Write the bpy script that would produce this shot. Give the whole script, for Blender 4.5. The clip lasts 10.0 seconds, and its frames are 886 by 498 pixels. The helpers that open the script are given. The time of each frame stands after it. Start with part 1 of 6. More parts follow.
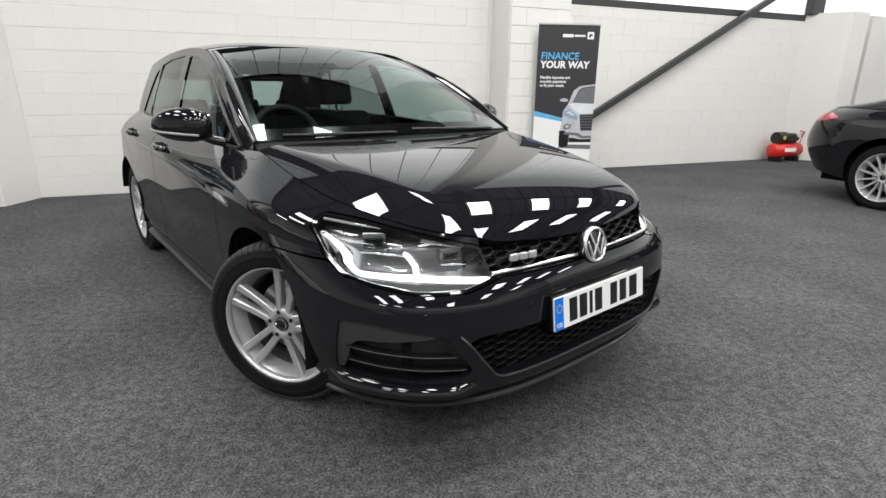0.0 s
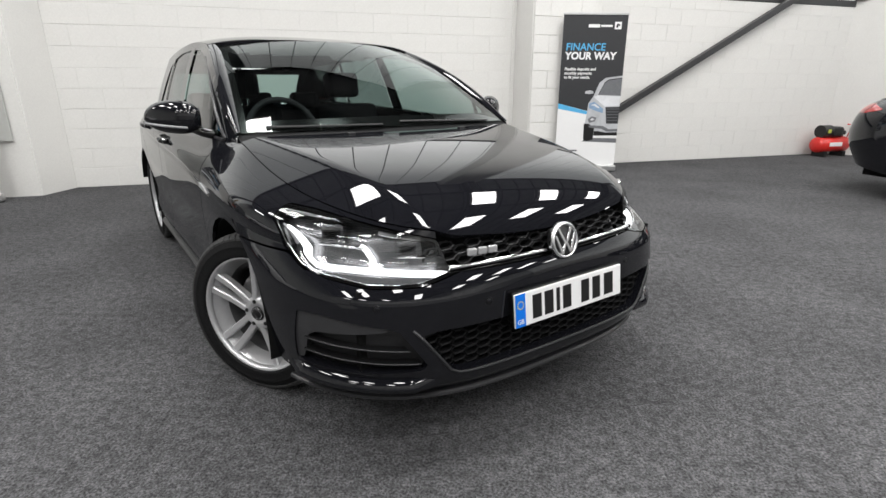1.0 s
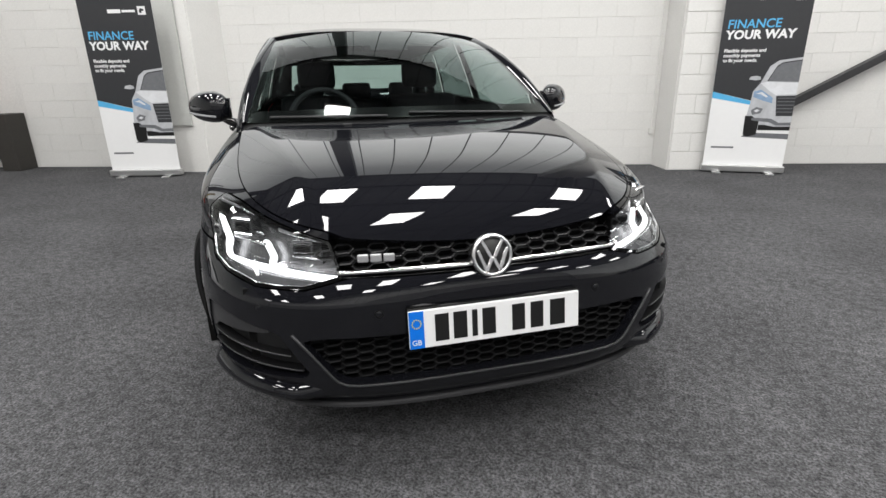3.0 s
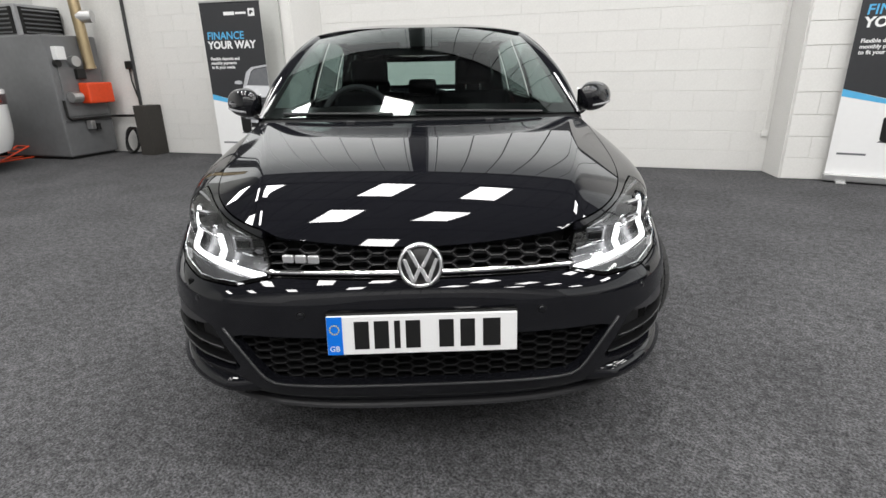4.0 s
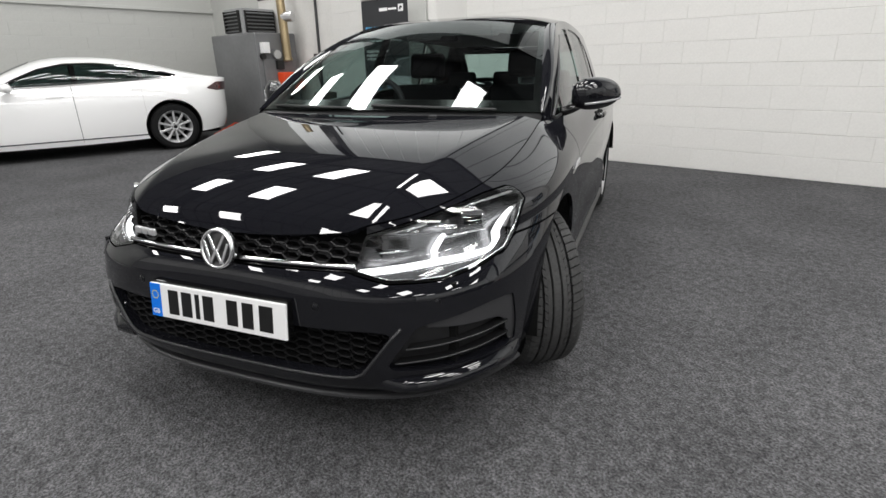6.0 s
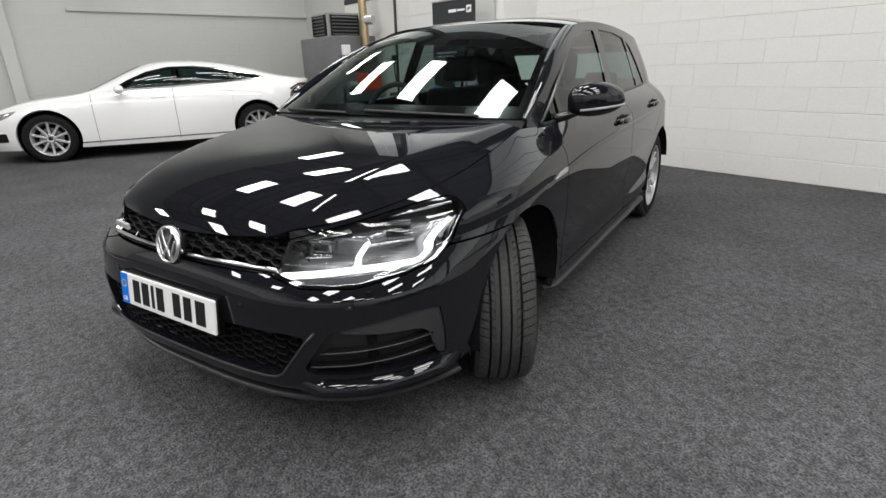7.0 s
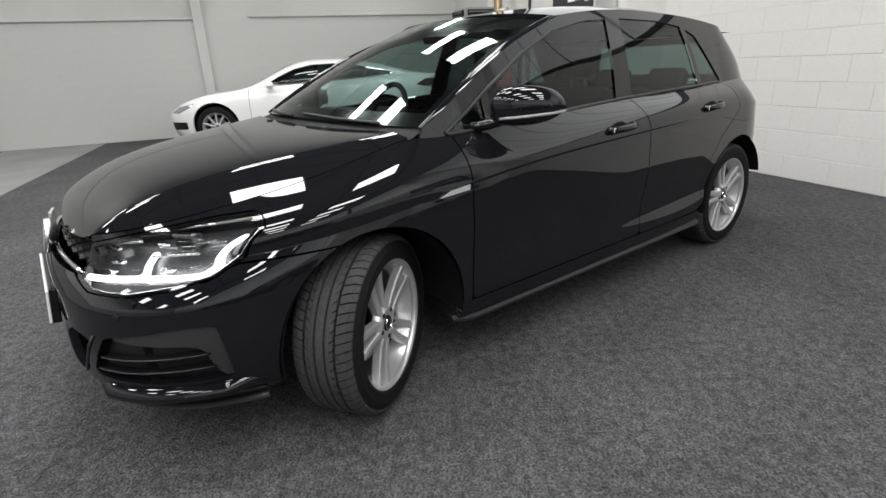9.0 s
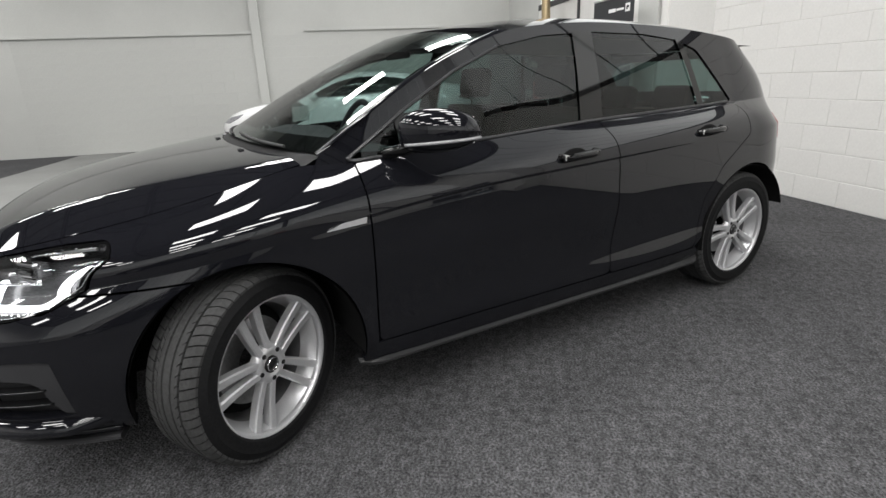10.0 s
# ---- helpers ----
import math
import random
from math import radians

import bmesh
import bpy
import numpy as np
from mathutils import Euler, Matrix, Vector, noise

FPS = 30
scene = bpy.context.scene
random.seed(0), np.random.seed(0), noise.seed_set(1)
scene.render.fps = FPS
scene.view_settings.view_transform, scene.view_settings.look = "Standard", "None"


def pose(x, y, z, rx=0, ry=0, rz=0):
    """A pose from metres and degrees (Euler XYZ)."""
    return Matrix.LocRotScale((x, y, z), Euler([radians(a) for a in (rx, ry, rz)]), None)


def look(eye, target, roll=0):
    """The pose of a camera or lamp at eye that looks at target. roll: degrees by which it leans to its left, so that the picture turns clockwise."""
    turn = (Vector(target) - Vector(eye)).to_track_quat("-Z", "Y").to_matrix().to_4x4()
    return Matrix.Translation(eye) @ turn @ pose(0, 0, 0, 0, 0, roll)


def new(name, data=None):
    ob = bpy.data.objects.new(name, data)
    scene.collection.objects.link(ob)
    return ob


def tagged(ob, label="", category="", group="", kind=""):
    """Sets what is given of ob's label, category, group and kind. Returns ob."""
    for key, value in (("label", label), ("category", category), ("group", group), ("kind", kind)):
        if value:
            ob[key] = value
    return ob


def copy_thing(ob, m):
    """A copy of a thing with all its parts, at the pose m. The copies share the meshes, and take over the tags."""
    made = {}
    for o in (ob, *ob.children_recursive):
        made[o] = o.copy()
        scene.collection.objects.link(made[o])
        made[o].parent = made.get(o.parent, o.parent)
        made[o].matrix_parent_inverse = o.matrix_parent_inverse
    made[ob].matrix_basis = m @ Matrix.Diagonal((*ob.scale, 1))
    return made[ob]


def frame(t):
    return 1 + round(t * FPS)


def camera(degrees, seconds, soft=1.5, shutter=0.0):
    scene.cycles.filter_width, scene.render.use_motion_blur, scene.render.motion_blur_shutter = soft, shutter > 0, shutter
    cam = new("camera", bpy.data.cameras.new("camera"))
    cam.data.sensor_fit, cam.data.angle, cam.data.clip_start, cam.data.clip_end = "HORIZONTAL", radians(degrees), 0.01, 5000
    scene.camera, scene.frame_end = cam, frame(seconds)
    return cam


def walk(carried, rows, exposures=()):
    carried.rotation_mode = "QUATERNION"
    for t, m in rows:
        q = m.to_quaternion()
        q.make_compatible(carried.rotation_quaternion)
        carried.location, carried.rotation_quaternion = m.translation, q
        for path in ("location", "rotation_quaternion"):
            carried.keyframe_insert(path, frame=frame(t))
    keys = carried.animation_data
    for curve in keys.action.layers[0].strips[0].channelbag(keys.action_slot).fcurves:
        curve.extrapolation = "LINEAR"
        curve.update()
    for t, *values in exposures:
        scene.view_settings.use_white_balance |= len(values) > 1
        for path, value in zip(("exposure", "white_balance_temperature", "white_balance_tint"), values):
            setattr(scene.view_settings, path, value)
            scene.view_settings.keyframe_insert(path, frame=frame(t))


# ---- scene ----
cam = camera(81.1, 10.0, soft=1.5)
PATH = [
    (0, (-1.499, -0.986, 1.185), (-0.286, 0.493, 0.601), 0.4),
    (0.5, (-1.409, -1.072, 1.189), (-0.238, 0.438, 0.6), 0.2),
    (1, (-1.295, -1.122, 1.181), (-0.201, 0.438, 0.573), 0.1),
    (1.5, (-1.117, -1.148, 1.165), (-0.12, 0.465, 0.526), 0.7),
    (2, (-0.96, -1.204, 1.18), (-0.113, 0.484, 0.524), 0.1),
    (3.5, (-0.233, -1.323, 1.173), (0.041, 0.552, 0.532), -0.9),
    (4, (0.028, -1.302, 1.179), (0.077, 0.588, 0.526), -1.1),
    (4.5, (0.357, -1.332, 1.191), (0.186, 0.549, 0.535), -2.0),
    (5, (0.613, -1.307, 1.184), (0.246, 0.546, 0.528), -1.6),
    (5.5, (0.903, -1.189, 1.181), (0.372, 0.619, 0.51), -1.1),
    (7, (1.597, -0.854, 1.199), (0.587, 0.737, 0.53), -1.8),
    (7.5, (1.788, -0.613, 1.188), (0.648, 0.88, 0.502), -1.2),
    (8, (1.94, -0.429, 1.183), (0.678, 0.958, 0.486), -1.6),
    (8.5, (2.166, -0.188, 1.197), (0.773, 1.077, 0.519), -2.4),
    (9, (2.286, 0.05, 1.192), (0.789, 1.196, 0.523), -2.7),
    (9.5, (2.358, 0.358, 1.197), (0.789, 1.412, 0.545), -2.5),
    (10, (2.438, 0.655, 1.197), (0.786, 1.595, 0.576), -2.5),
]
walk(cam, [(t, look(eye, target, roll)) for t, eye, target, roll in PATH], exposures=[(0, 0.0), (4, -0.03), (5.5, -0.08), (7, -0.2), (8.5, -0.2), (9.5, -0.12), (10, -0.08)])


# ---- world, lamps, exposure ----
world = bpy.data.worlds.new("hall_world")
scene.world = world
world.use_nodes = True
world.node_tree.nodes["Background"].inputs[0].default_value = (0.6, 0.65, 0.7, 1)
world.node_tree.nodes["Background"].inputs[1].default_value = 0.02
LAMP_POWER = 29.5


# ---- materials ----
def material(name, base, rough=0.5, metal=0.0, grain=0.0, scale=40.0, bump=0.0, stain=0.0, stain_scale=1.5, coat=0.0, ior=1.5, each=0.0, stretch=(1, 1, 1)):
    """A principled surface with grain and stains in colour, and a fine relief."""
    m = bpy.data.materials.new(name)
    m.use_nodes = True
    nt = m.node_tree
    b = nt.nodes["Principled BSDF"]
    b.inputs["Base Color"].default_value = (*base, 1)
    b.inputs["Roughness"].default_value = rough
    b.inputs["Metallic"].default_value = metal
    b.inputs["IOR"].default_value = ior
    b.inputs["Coat Weight"].default_value = coat
    b.inputs["Coat Roughness"].default_value = 0.02
    if grain or bump or stain or each:
        co = nt.nodes.new("ShaderNodeTexCoord")
        mp = nt.nodes.new("ShaderNodeMapping")
        mp.inputs["Scale"].default_value = stretch
        nt.links.new(co.outputs["Object"], mp.inputs[0])
        fine = nt.nodes.new("ShaderNodeTexNoise")
        fine.inputs["Scale"].default_value = scale
        fine.inputs["Detail"].default_value = 4
        nt.links.new(mp.outputs[0], fine.inputs["Vector"])
        big = nt.nodes.new("ShaderNodeTexNoise")
        big.inputs["Scale"].default_value = stain_scale
        big.inputs["Detail"].default_value = 5
        nt.links.new(mp.outputs[0], big.inputs["Vector"])

        def around(source, amount):
            r = nt.nodes.new("ShaderNodeMapRange")
            r.inputs["From Min"].default_value, r.inputs["From Max"].default_value = 0.3, 0.7
            r.inputs["To Min"].default_value, r.inputs["To Max"].default_value = 1 - amount, 1 + amount
            nt.links.new(source, r.inputs["Value"])
            return r.outputs[0]

        value = None
        pairs = [(fine.outputs[0], grain), (big.outputs[0], stain)]
        if each:
            info = nt.nodes.new("ShaderNodeObjectInfo")
            pairs.append((info.outputs["Random"], each))
        for source, amount in pairs:
            if amount:
                o = around(source, amount)
                if value is None:
                    value = o
                else:
                    mu = nt.nodes.new("ShaderNodeMath")
                    mu.operation = "MULTIPLY"
                    nt.links.new(value, mu.inputs[0])
                    nt.links.new(o, mu.inputs[1])
                    value = mu.outputs[0]
        if value is not None:
            mx = nt.nodes.new("ShaderNodeVectorMath")
            mx.operation = "SCALE"
            mx.inputs[0].default_value = base
            nt.links.new(value, mx.inputs["Scale"])
            nt.links.new(mx.outputs[0], b.inputs["Base Color"])
        if bump:
            bp = nt.nodes.new("ShaderNodeBump")
            bp.inputs["Strength"].default_value = 1.0
            bp.inputs["Distance"].default_value = bump
            nt.links.new(fine.outputs[0], bp.inputs["Height"])
            nt.links.new(bp.outputs[0], b.inputs["Normal"])
    return m


def glowing(name, colour, strength):
    m = bpy.data.materials.new(name)
    m.use_nodes = True
    b = m.node_tree.nodes["Principled BSDF"]
    b.inputs["Base Color"].default_value = (0.8, 0.8, 0.8, 1)
    b.inputs["Emission Color"].default_value = (*colour, 1)
    b.inputs["Emission Strength"].default_value = strength
    return m


def pane(name, tint, rough=0.0, ior=1.5):
    """Thin tinted glass: see-through, with the gloss of its face."""
    m = bpy.data.materials.new(name)
    m.use_nodes = True
    nt = m.node_tree
    nt.nodes.clear()
    out = nt.nodes.new("ShaderNodeOutputMaterial")
    mix = nt.nodes.new("ShaderNodeMixShader")
    tr = nt.nodes.new("ShaderNodeBsdfTransparent")
    tr.inputs[0].default_value = (*tint, 1)
    gl = nt.nodes.new("ShaderNodeBsdfGlossy")
    gl.inputs["Roughness"].default_value = rough
    lw = nt.nodes.new("ShaderNodeLayerWeight")
    lw.inputs[0].default_value = 0.5
    pw = nt.nodes.new("ShaderNodeMath")
    pw.operation = "POWER"
    pw.inputs[1].default_value = 5.0
    nt.links.new(lw.outputs["Facing"], pw.inputs[0])
    f0 = 1.25 * ((ior - 1) / (ior + 1)) ** 2
    fr = nt.nodes.new("ShaderNodeMath")
    fr.operation = "MULTIPLY_ADD"
    fr.inputs[1].default_value, fr.inputs[2].default_value = 1 - f0, f0
    nt.links.new(pw.outputs[0], fr.inputs[0])
    nt.links.new(fr.outputs[0], mix.inputs[0])
    nt.links.new(tr.outputs[0], mix.inputs[1])
    nt.links.new(gl.outputs[0], mix.inputs[2])
    nt.links.new(mix.outputs[0], out.inputs[0])
    return m


def carpet_material():
    """Dark grey loop-pile carpet in fine rows, with pale flecks and worn patches."""
    m = bpy.data.materials.new("carpet")
    m.use_nodes = True
    nt = m.node_tree
    b = nt.nodes["Principled BSDF"]
    b.inputs["Roughness"].default_value = 0.95
    b.inputs["Specular IOR Level"].default_value = 0.15
    co = nt.nodes.new("ShaderNodeTexCoord")
    mp = nt.nodes.new("ShaderNodeMapping")
    mp.inputs["Rotation"].default_value = (0, 0, radians(18.5))
    nt.links.new(co.outputs["Object"], mp.inputs[0])

    def noise_node(scale, detail, rough=0.6, vec=None):
        n = nt.nodes.new("ShaderNodeTexNoise")
        n.inputs["Scale"].default_value, n.inputs["Detail"].default_value, n.inputs["Roughness"].default_value = scale, detail, rough
        nt.links.new(vec or mp.outputs[0], n.inputs["Vector"])
        return n.outputs[0]

    def ramp(src, lo, hi, a, c):
        r = nt.nodes.new("ShaderNodeMapRange")
        for k, v in (("From Min", lo), ("From Max", hi), ("To Min", a), ("To Max", c)):
            r.inputs[k].default_value = v
        nt.links.new(src, r.inputs["Value"])
        return r.outputs[0]

    def times(p, q):
        mu = nt.nodes.new("ShaderNodeMath")
        mu.operation = "MULTIPLY"
        nt.links.new(p, mu.inputs[0])
        nt.links.new(q, mu.inputs[1])
        return mu.outputs[0]

    loops = nt.nodes.new("ShaderNodeTexVoronoi")
    loops.inputs["Scale"].default_value = 120.0
    nt.links.new(mp.outputs[0], loops.inputs["Vector"])
    fleck = ramp(noise_node(110, 3, 0.7), 0.36, 0.66, 0.35, 1.75)
    mid = ramp(noise_node(26, 3), 0.3, 0.7, 0.6, 1.4)
    big = ramp(noise_node(1.3, 4), 0.3, 0.7, 0.8, 1.2)
    value = times(times(fleck, mid), big)
    sc = nt.nodes.new("ShaderNodeVectorMath")
    sc.operation = "SCALE"
    sc.inputs[0].default_value = (0.074, 0.074, 0.077)
    nt.links.new(value, sc.inputs["Scale"])
    nt.links.new(sc.outputs[0], b.inputs["Base Color"])
    bp = nt.nodes.new("ShaderNodeBump")
    bp.inputs["Distance"].default_value = 0.004
    nt.links.new(loops.outputs["Distance"], bp.inputs["Height"])
    nt.links.new(bp.outputs[0], b.inputs["Normal"])
    return m


CARPET = carpet_material()
BLOCK_PAINT = material("white_masonry_paint", (0.72, 0.712, 0.69), 0.6, grain=0.03, scale=60, bump=0.0012, stain=0.05, stain_scale=0.8, each=0.006)
BLOCK_JOINT = material("painted_mortar", (0.69, 0.682, 0.66), 0.75, grain=0.05, scale=50, stain=0.06)
GREY_WALL = material("grey_masonry_paint", (0.50, 0.505, 0.485), 0.65, grain=0.03, scale=45, bump=0.001, stain=0.06, stain_scale=0.7)
# grey of an unseen wall, set by how bright the bumper reflects it
FRONT_WALL = material("unseen_wall_grey", (0.36, 0.362, 0.365), 0.6, grain=0.05, scale=40, stain=0.1, stain_scale=0.8)
CLADDING = material("white_cladding", (0.74, 0.74, 0.73), 0.45, grain=0.02, scale=20, stain=0.05)
# white sheets with an added glow, taken as daylight through translucent cladding
CLADDING_GLOW = material("glowing_white_sheet", (0.74, 0.74, 0.73), 0.45, grain=0.02, scale=20, stain=0.05)
CLADDING_GLOW.node_tree.nodes["Principled BSDF"].inputs["Emission Color"].default_value = (0.97, 1.0, 1.0, 1)
CLADDING_GLOW.node_tree.nodes["Principled BSDF"].inputs["Emission Strength"].default_value = 0.75
CONCRETE = material("pale_painted_concrete", (0.22, 0.223, 0.216), 0.7, grain=0.06, scale=30, stain=0.12, stain_scale=1.2)
STEEL_DARK = material("dark_steel_paint", (0.03, 0.03, 0.032), 0.45, grain=0.15, scale=30, stain=0.1)
ROOF_DARK = material("grey_roof_liner", (0.15, 0.15, 0.155), 0.7, grain=0.1, scale=10, stain=0.15)
LAMP_GLOW = glowing("panel_diffuser", (1.0, 0.99, 0.975), LAMP_POWER)
WHITE_METAL = material("white_enamel", (0.8, 0.8, 0.8), 0.4, grain=0.02, scale=30)
PAINT_BLACK = material("black_car_paint", (0.0068, 0.0070, 0.0090), 0.02, grain=0.2, scale=900, ior=1.5)
PAINT_WHITE = material("white_car_paint", (0.87, 0.87, 0.87), 0.12, grain=0.01, scale=300, coat=1.0)
TRIM_GLOSS = material("gloss_black_trim", (0.004, 0.004, 0.004), 0.05, grain=0.1, scale=200)
TRIM_MATT = material("matt_black_plastic", (0.014, 0.014, 0.015), 0.42, grain=0.2, scale=500, bump=0.0002)
GRILLE_BLACK = material("dull_black_grille_plastic", (0.007, 0.007, 0.0075), 0.5, grain=0.2, scale=300)
TRIM_GREY = material("satin_dark_grey_plastic", (0.03, 0.03, 0.032), 0.33, grain=0.15, scale=400)
# linings and underbody; also painted shade behind grilles, spokes and in handle cups
DARK_VOID = material("dark_lining_and_shade", (0.006, 0.006, 0.006), 0.9, grain=0.3, scale=60)
PILLAR_BLACK = material("black_pillar_film", (0.004, 0.004, 0.004), 0.15, grain=0.1, scale=200)
EMBLEM_CHROME = material("satin_chrome", (0.82, 0.82, 0.83), 0.26, 1.0, grain=0.02, scale=100)
CHROME = material("chrome", (0.78, 0.78, 0.79), 0.08, 1.0, grain=0.02, scale=100)
SILVER_ALLOY = material("silver_alloy_paint", (0.60, 0.60, 0.61), 0.3, 0.55, grain=0.05, scale=200)
# alloy darkened in colour to carry the shade deep inside the wheel
BARREL_SHADE = material("shaded_wheel_barrel", (0.16, 0.16, 0.165), 0.45, 0.4, grain=0.1, scale=120)
REFLECTOR = material("satin_lamp_reflector", (0.22, 0.22, 0.225), 0.3, 0.85, grain=0.1, scale=150)
DISC_METAL = material("brake_disc_metal", (0.3, 0.3, 0.3), 0.35, 1.0, grain=0.15, scale=80)
RUBBER = material("tyre_rubber", (0.009, 0.009, 0.0095), 0.7, grain=0.25, scale=120, bump=0.0004)
RUBBER_TREAD = material("worn_tread_rubber", (0.036, 0.036, 0.036), 0.85, grain=0.25, scale=90, bump=0.0005, stain=0.2, stain_scale=8)
for dull in (DARK_VOID, GRILLE_BLACK, PILLAR_BLACK, RUBBER):
    dull.node_tree.nodes["Principled BSDF"].inputs["Specular IOR Level"].default_value = 0.14
GLASS_SCREEN = pane("windscreen_glass", (0.74, 0.82, 0.80))
GLASS_SIDE = pane("tinted_side_glass", (0.19, 0.25, 0.24))
GLASS_FRONT_SIDE = pane("green_side_glass", (0.34, 0.44, 0.42))
GLASS_REAR = pane("green_tailgate_glass", (0.50, 0.63, 0.60))
GLASS_LENS = pane("clear_lens", (0.92, 0.93, 0.94), ior=1.45)
DRL_GLOW = glowing("daylight_led", (1.0, 1.0, 1.0), 2.8)
LAMP_BEZEL = material("ribbed_lamp_bezel", (0.045, 0.045, 0.047), 0.4, 0.3, grain=0.4, scale=160, bump=0.001)
LAMP_BODY = material("lamp_housing_grey", (0.16, 0.16, 0.165), 0.25, 0.75, grain=0.1, scale=60)
CABIN = material("black_cabin_cloth", (0.010, 0.010, 0.011), 0.9, grain=0.15, scale=35)
CABIN_TRIM = material("charcoal_cabin_plastic", (0.024, 0.024, 0.026), 0.6, grain=0.12, scale=40)
for dull in (CABIN, CABIN_TRIM):
    dull.node_tree.nodes["Principled BSDF"].inputs["Specular IOR Level"].default_value = 0.12
PLATE_WHITE = material("reflective_plate_white", (0.85, 0.85, 0.85), 0.3, grain=0.02, scale=400)
PLATE_BLUE = material("plate_blue", (0.0, 0.17, 0.75), 0.3, grain=0.03, scale=200)
INK_BLACK = material("black_ink", (0.006, 0.006, 0.006), 0.4, grain=0.1, scale=200)
TAIL_RED = material("red_lamp_lens", (0.35, 0.012, 0.012), 0.08, grain=0.1, scale=100, coat=1.0)
TAIL_DARK = material("smoked_red_lamp_lens", (0.05, 0.012, 0.014), 0.08, grain=0.1, scale=100, coat=1.0)
BANNER_DARK = material("banner_charcoal_print", (0.024, 0.025, 0.028), 0.5, grain=0.05, scale=20)
BANNER_WHITE = material("banner_white_print", (0.82, 0.82, 0.82), 0.5, grain=0.01, scale=20)
BANNER_BLUE = material("banner_blue_print", (0.09, 0.42, 0.72), 0.5, grain=0.03, scale=20)
PRINT_SILVER = material("print_silver", (0.47, 0.48, 0.50), 0.5, grain=0.06, scale=25, stain=0.15, stain_scale=6)
PRINT_PALE = material("print_pale_silver", (0.66, 0.67, 0.69), 0.5, grain=0.05, scale=25, stain=0.1, stain_scale=6)
PRINT_GREY = material("print_mid_grey", (0.14, 0.145, 0.155), 0.5, grain=0.1, scale=25)
PRINT_BLUEGREY = material("print_blue_grey", (0.22, 0.33, 0.48), 0.5, grain=0.15, scale=18)
ALUMINIUM = material("brushed_aluminium", (0.6, 0.6, 0.6), 0.35, 0.9, grain=0.08, scale=200, stretch=(1, 20, 20))
BOILER_GREY = material("boiler_grey_enamel", (0.15, 0.153, 0.157), 0.4, grain=0.06, scale=15, stain=0.12)
BOILER_PALE = material("pale_grey_enamel", (0.34, 0.345, 0.35), 0.45, grain=0.05, scale=20, stain=0.1)
BURNER_ORANGE = material("burner_orange_red", (0.75, 0.07, 0.015), 0.4, grain=0.05, scale=20)
BRASS_FLUE = material("brassy_flue_steel", (0.42, 0.33, 0.20), 0.3, 0.9, grain=0.12, scale=14, stretch=(1, 1, 0.2))
RED_PAINT = material("red_enamel", (0.62, 0.025, 0.02), 0.35, grain=0.06, scale=20)
BROWN_DARK = material("dark_brown_board", (0.035, 0.032, 0.028), 0.7, grain=0.1, scale=25)


# ---- mesh helpers ----
def finish(bm, name, mat):
    me = bpy.data.meshes.new(name)
    bm.to_mesh(me)
    bm.free()
    me.materials.append(mat)
    return me


PLACES = {}


def put_at(ob, m):
    """Sets an object's pose in the hall, whatever its parent's pose is."""
    PLACES[ob.name] = m.copy()
    above = PLACES.get(ob.parent.name, Matrix()) if ob.parent else Matrix()
    ob.matrix_basis = above.inverted() @ m


def part(name, bm, mat, parent, label="", smooth=False, at=None):
    """Links a bmesh as one mesh object under a thing or a part."""
    if smooth:
        for f in bm.faces:
            f.smooth = True
    ob = new(name, finish(bm, name, mat))
    if parent is not None:
        ob.parent = parent
    if at is not None:
        put_at(ob, at)
    if label:
        ob["label"] = label
    return ob


def thing(name, label, category, at=None, group=""):
    ob = new(name)
    ob.empty_display_size = 0.1
    if at is not None:
        put_at(ob, at)
    return tagged(ob, label, category, group)


def box(bm, x0, x1, y0, y1, z0, z1, bevel=0.0, segs=2, m=None):
    """Adds a bevelled box to bm."""
    r = bmesh.ops.create_cube(bm, size=1.0)
    vs = r["verts"]
    bmesh.ops.scale(bm, verts=vs, vec=(x1 - x0, y1 - y0, z1 - z0))
    bmesh.ops.translate(bm, verts=vs, vec=((x0 + x1) / 2, (y0 + y1) / 2, (z0 + z1) / 2))
    if bevel:
        es = list({e for v in vs for e in v.link_edges})
        r = bmesh.ops.bevel(bm, geom=es, offset=bevel, segments=segs, affect="EDGES", profile=0.6)
        vs = list({v for f in r["faces"] for v in f.verts} | {v for v in vs if v.is_valid})
    if m is not None:
        bmesh.ops.transform(bm, verts=vs, matrix=m)
    return bm


def boxed(*args, **kw):
    return box(bmesh.new(), *args, **kw)


def tube(bm, a, b, r0, r1=None, segs=16):
    """Adds a closed round bar from a to b."""
    a, b = Vector(a), Vector(b)
    turn = (b - a).to_track_quat("Z", "Y").to_matrix().to_4x4()
    bmesh.ops.create_cone(bm, cap_ends=True, segments=segs, radius1=r0, radius2=r0 if r1 is None else r1, depth=(b - a).length, matrix=Matrix.Translation((a + b) / 2) @ turn)
    return bm


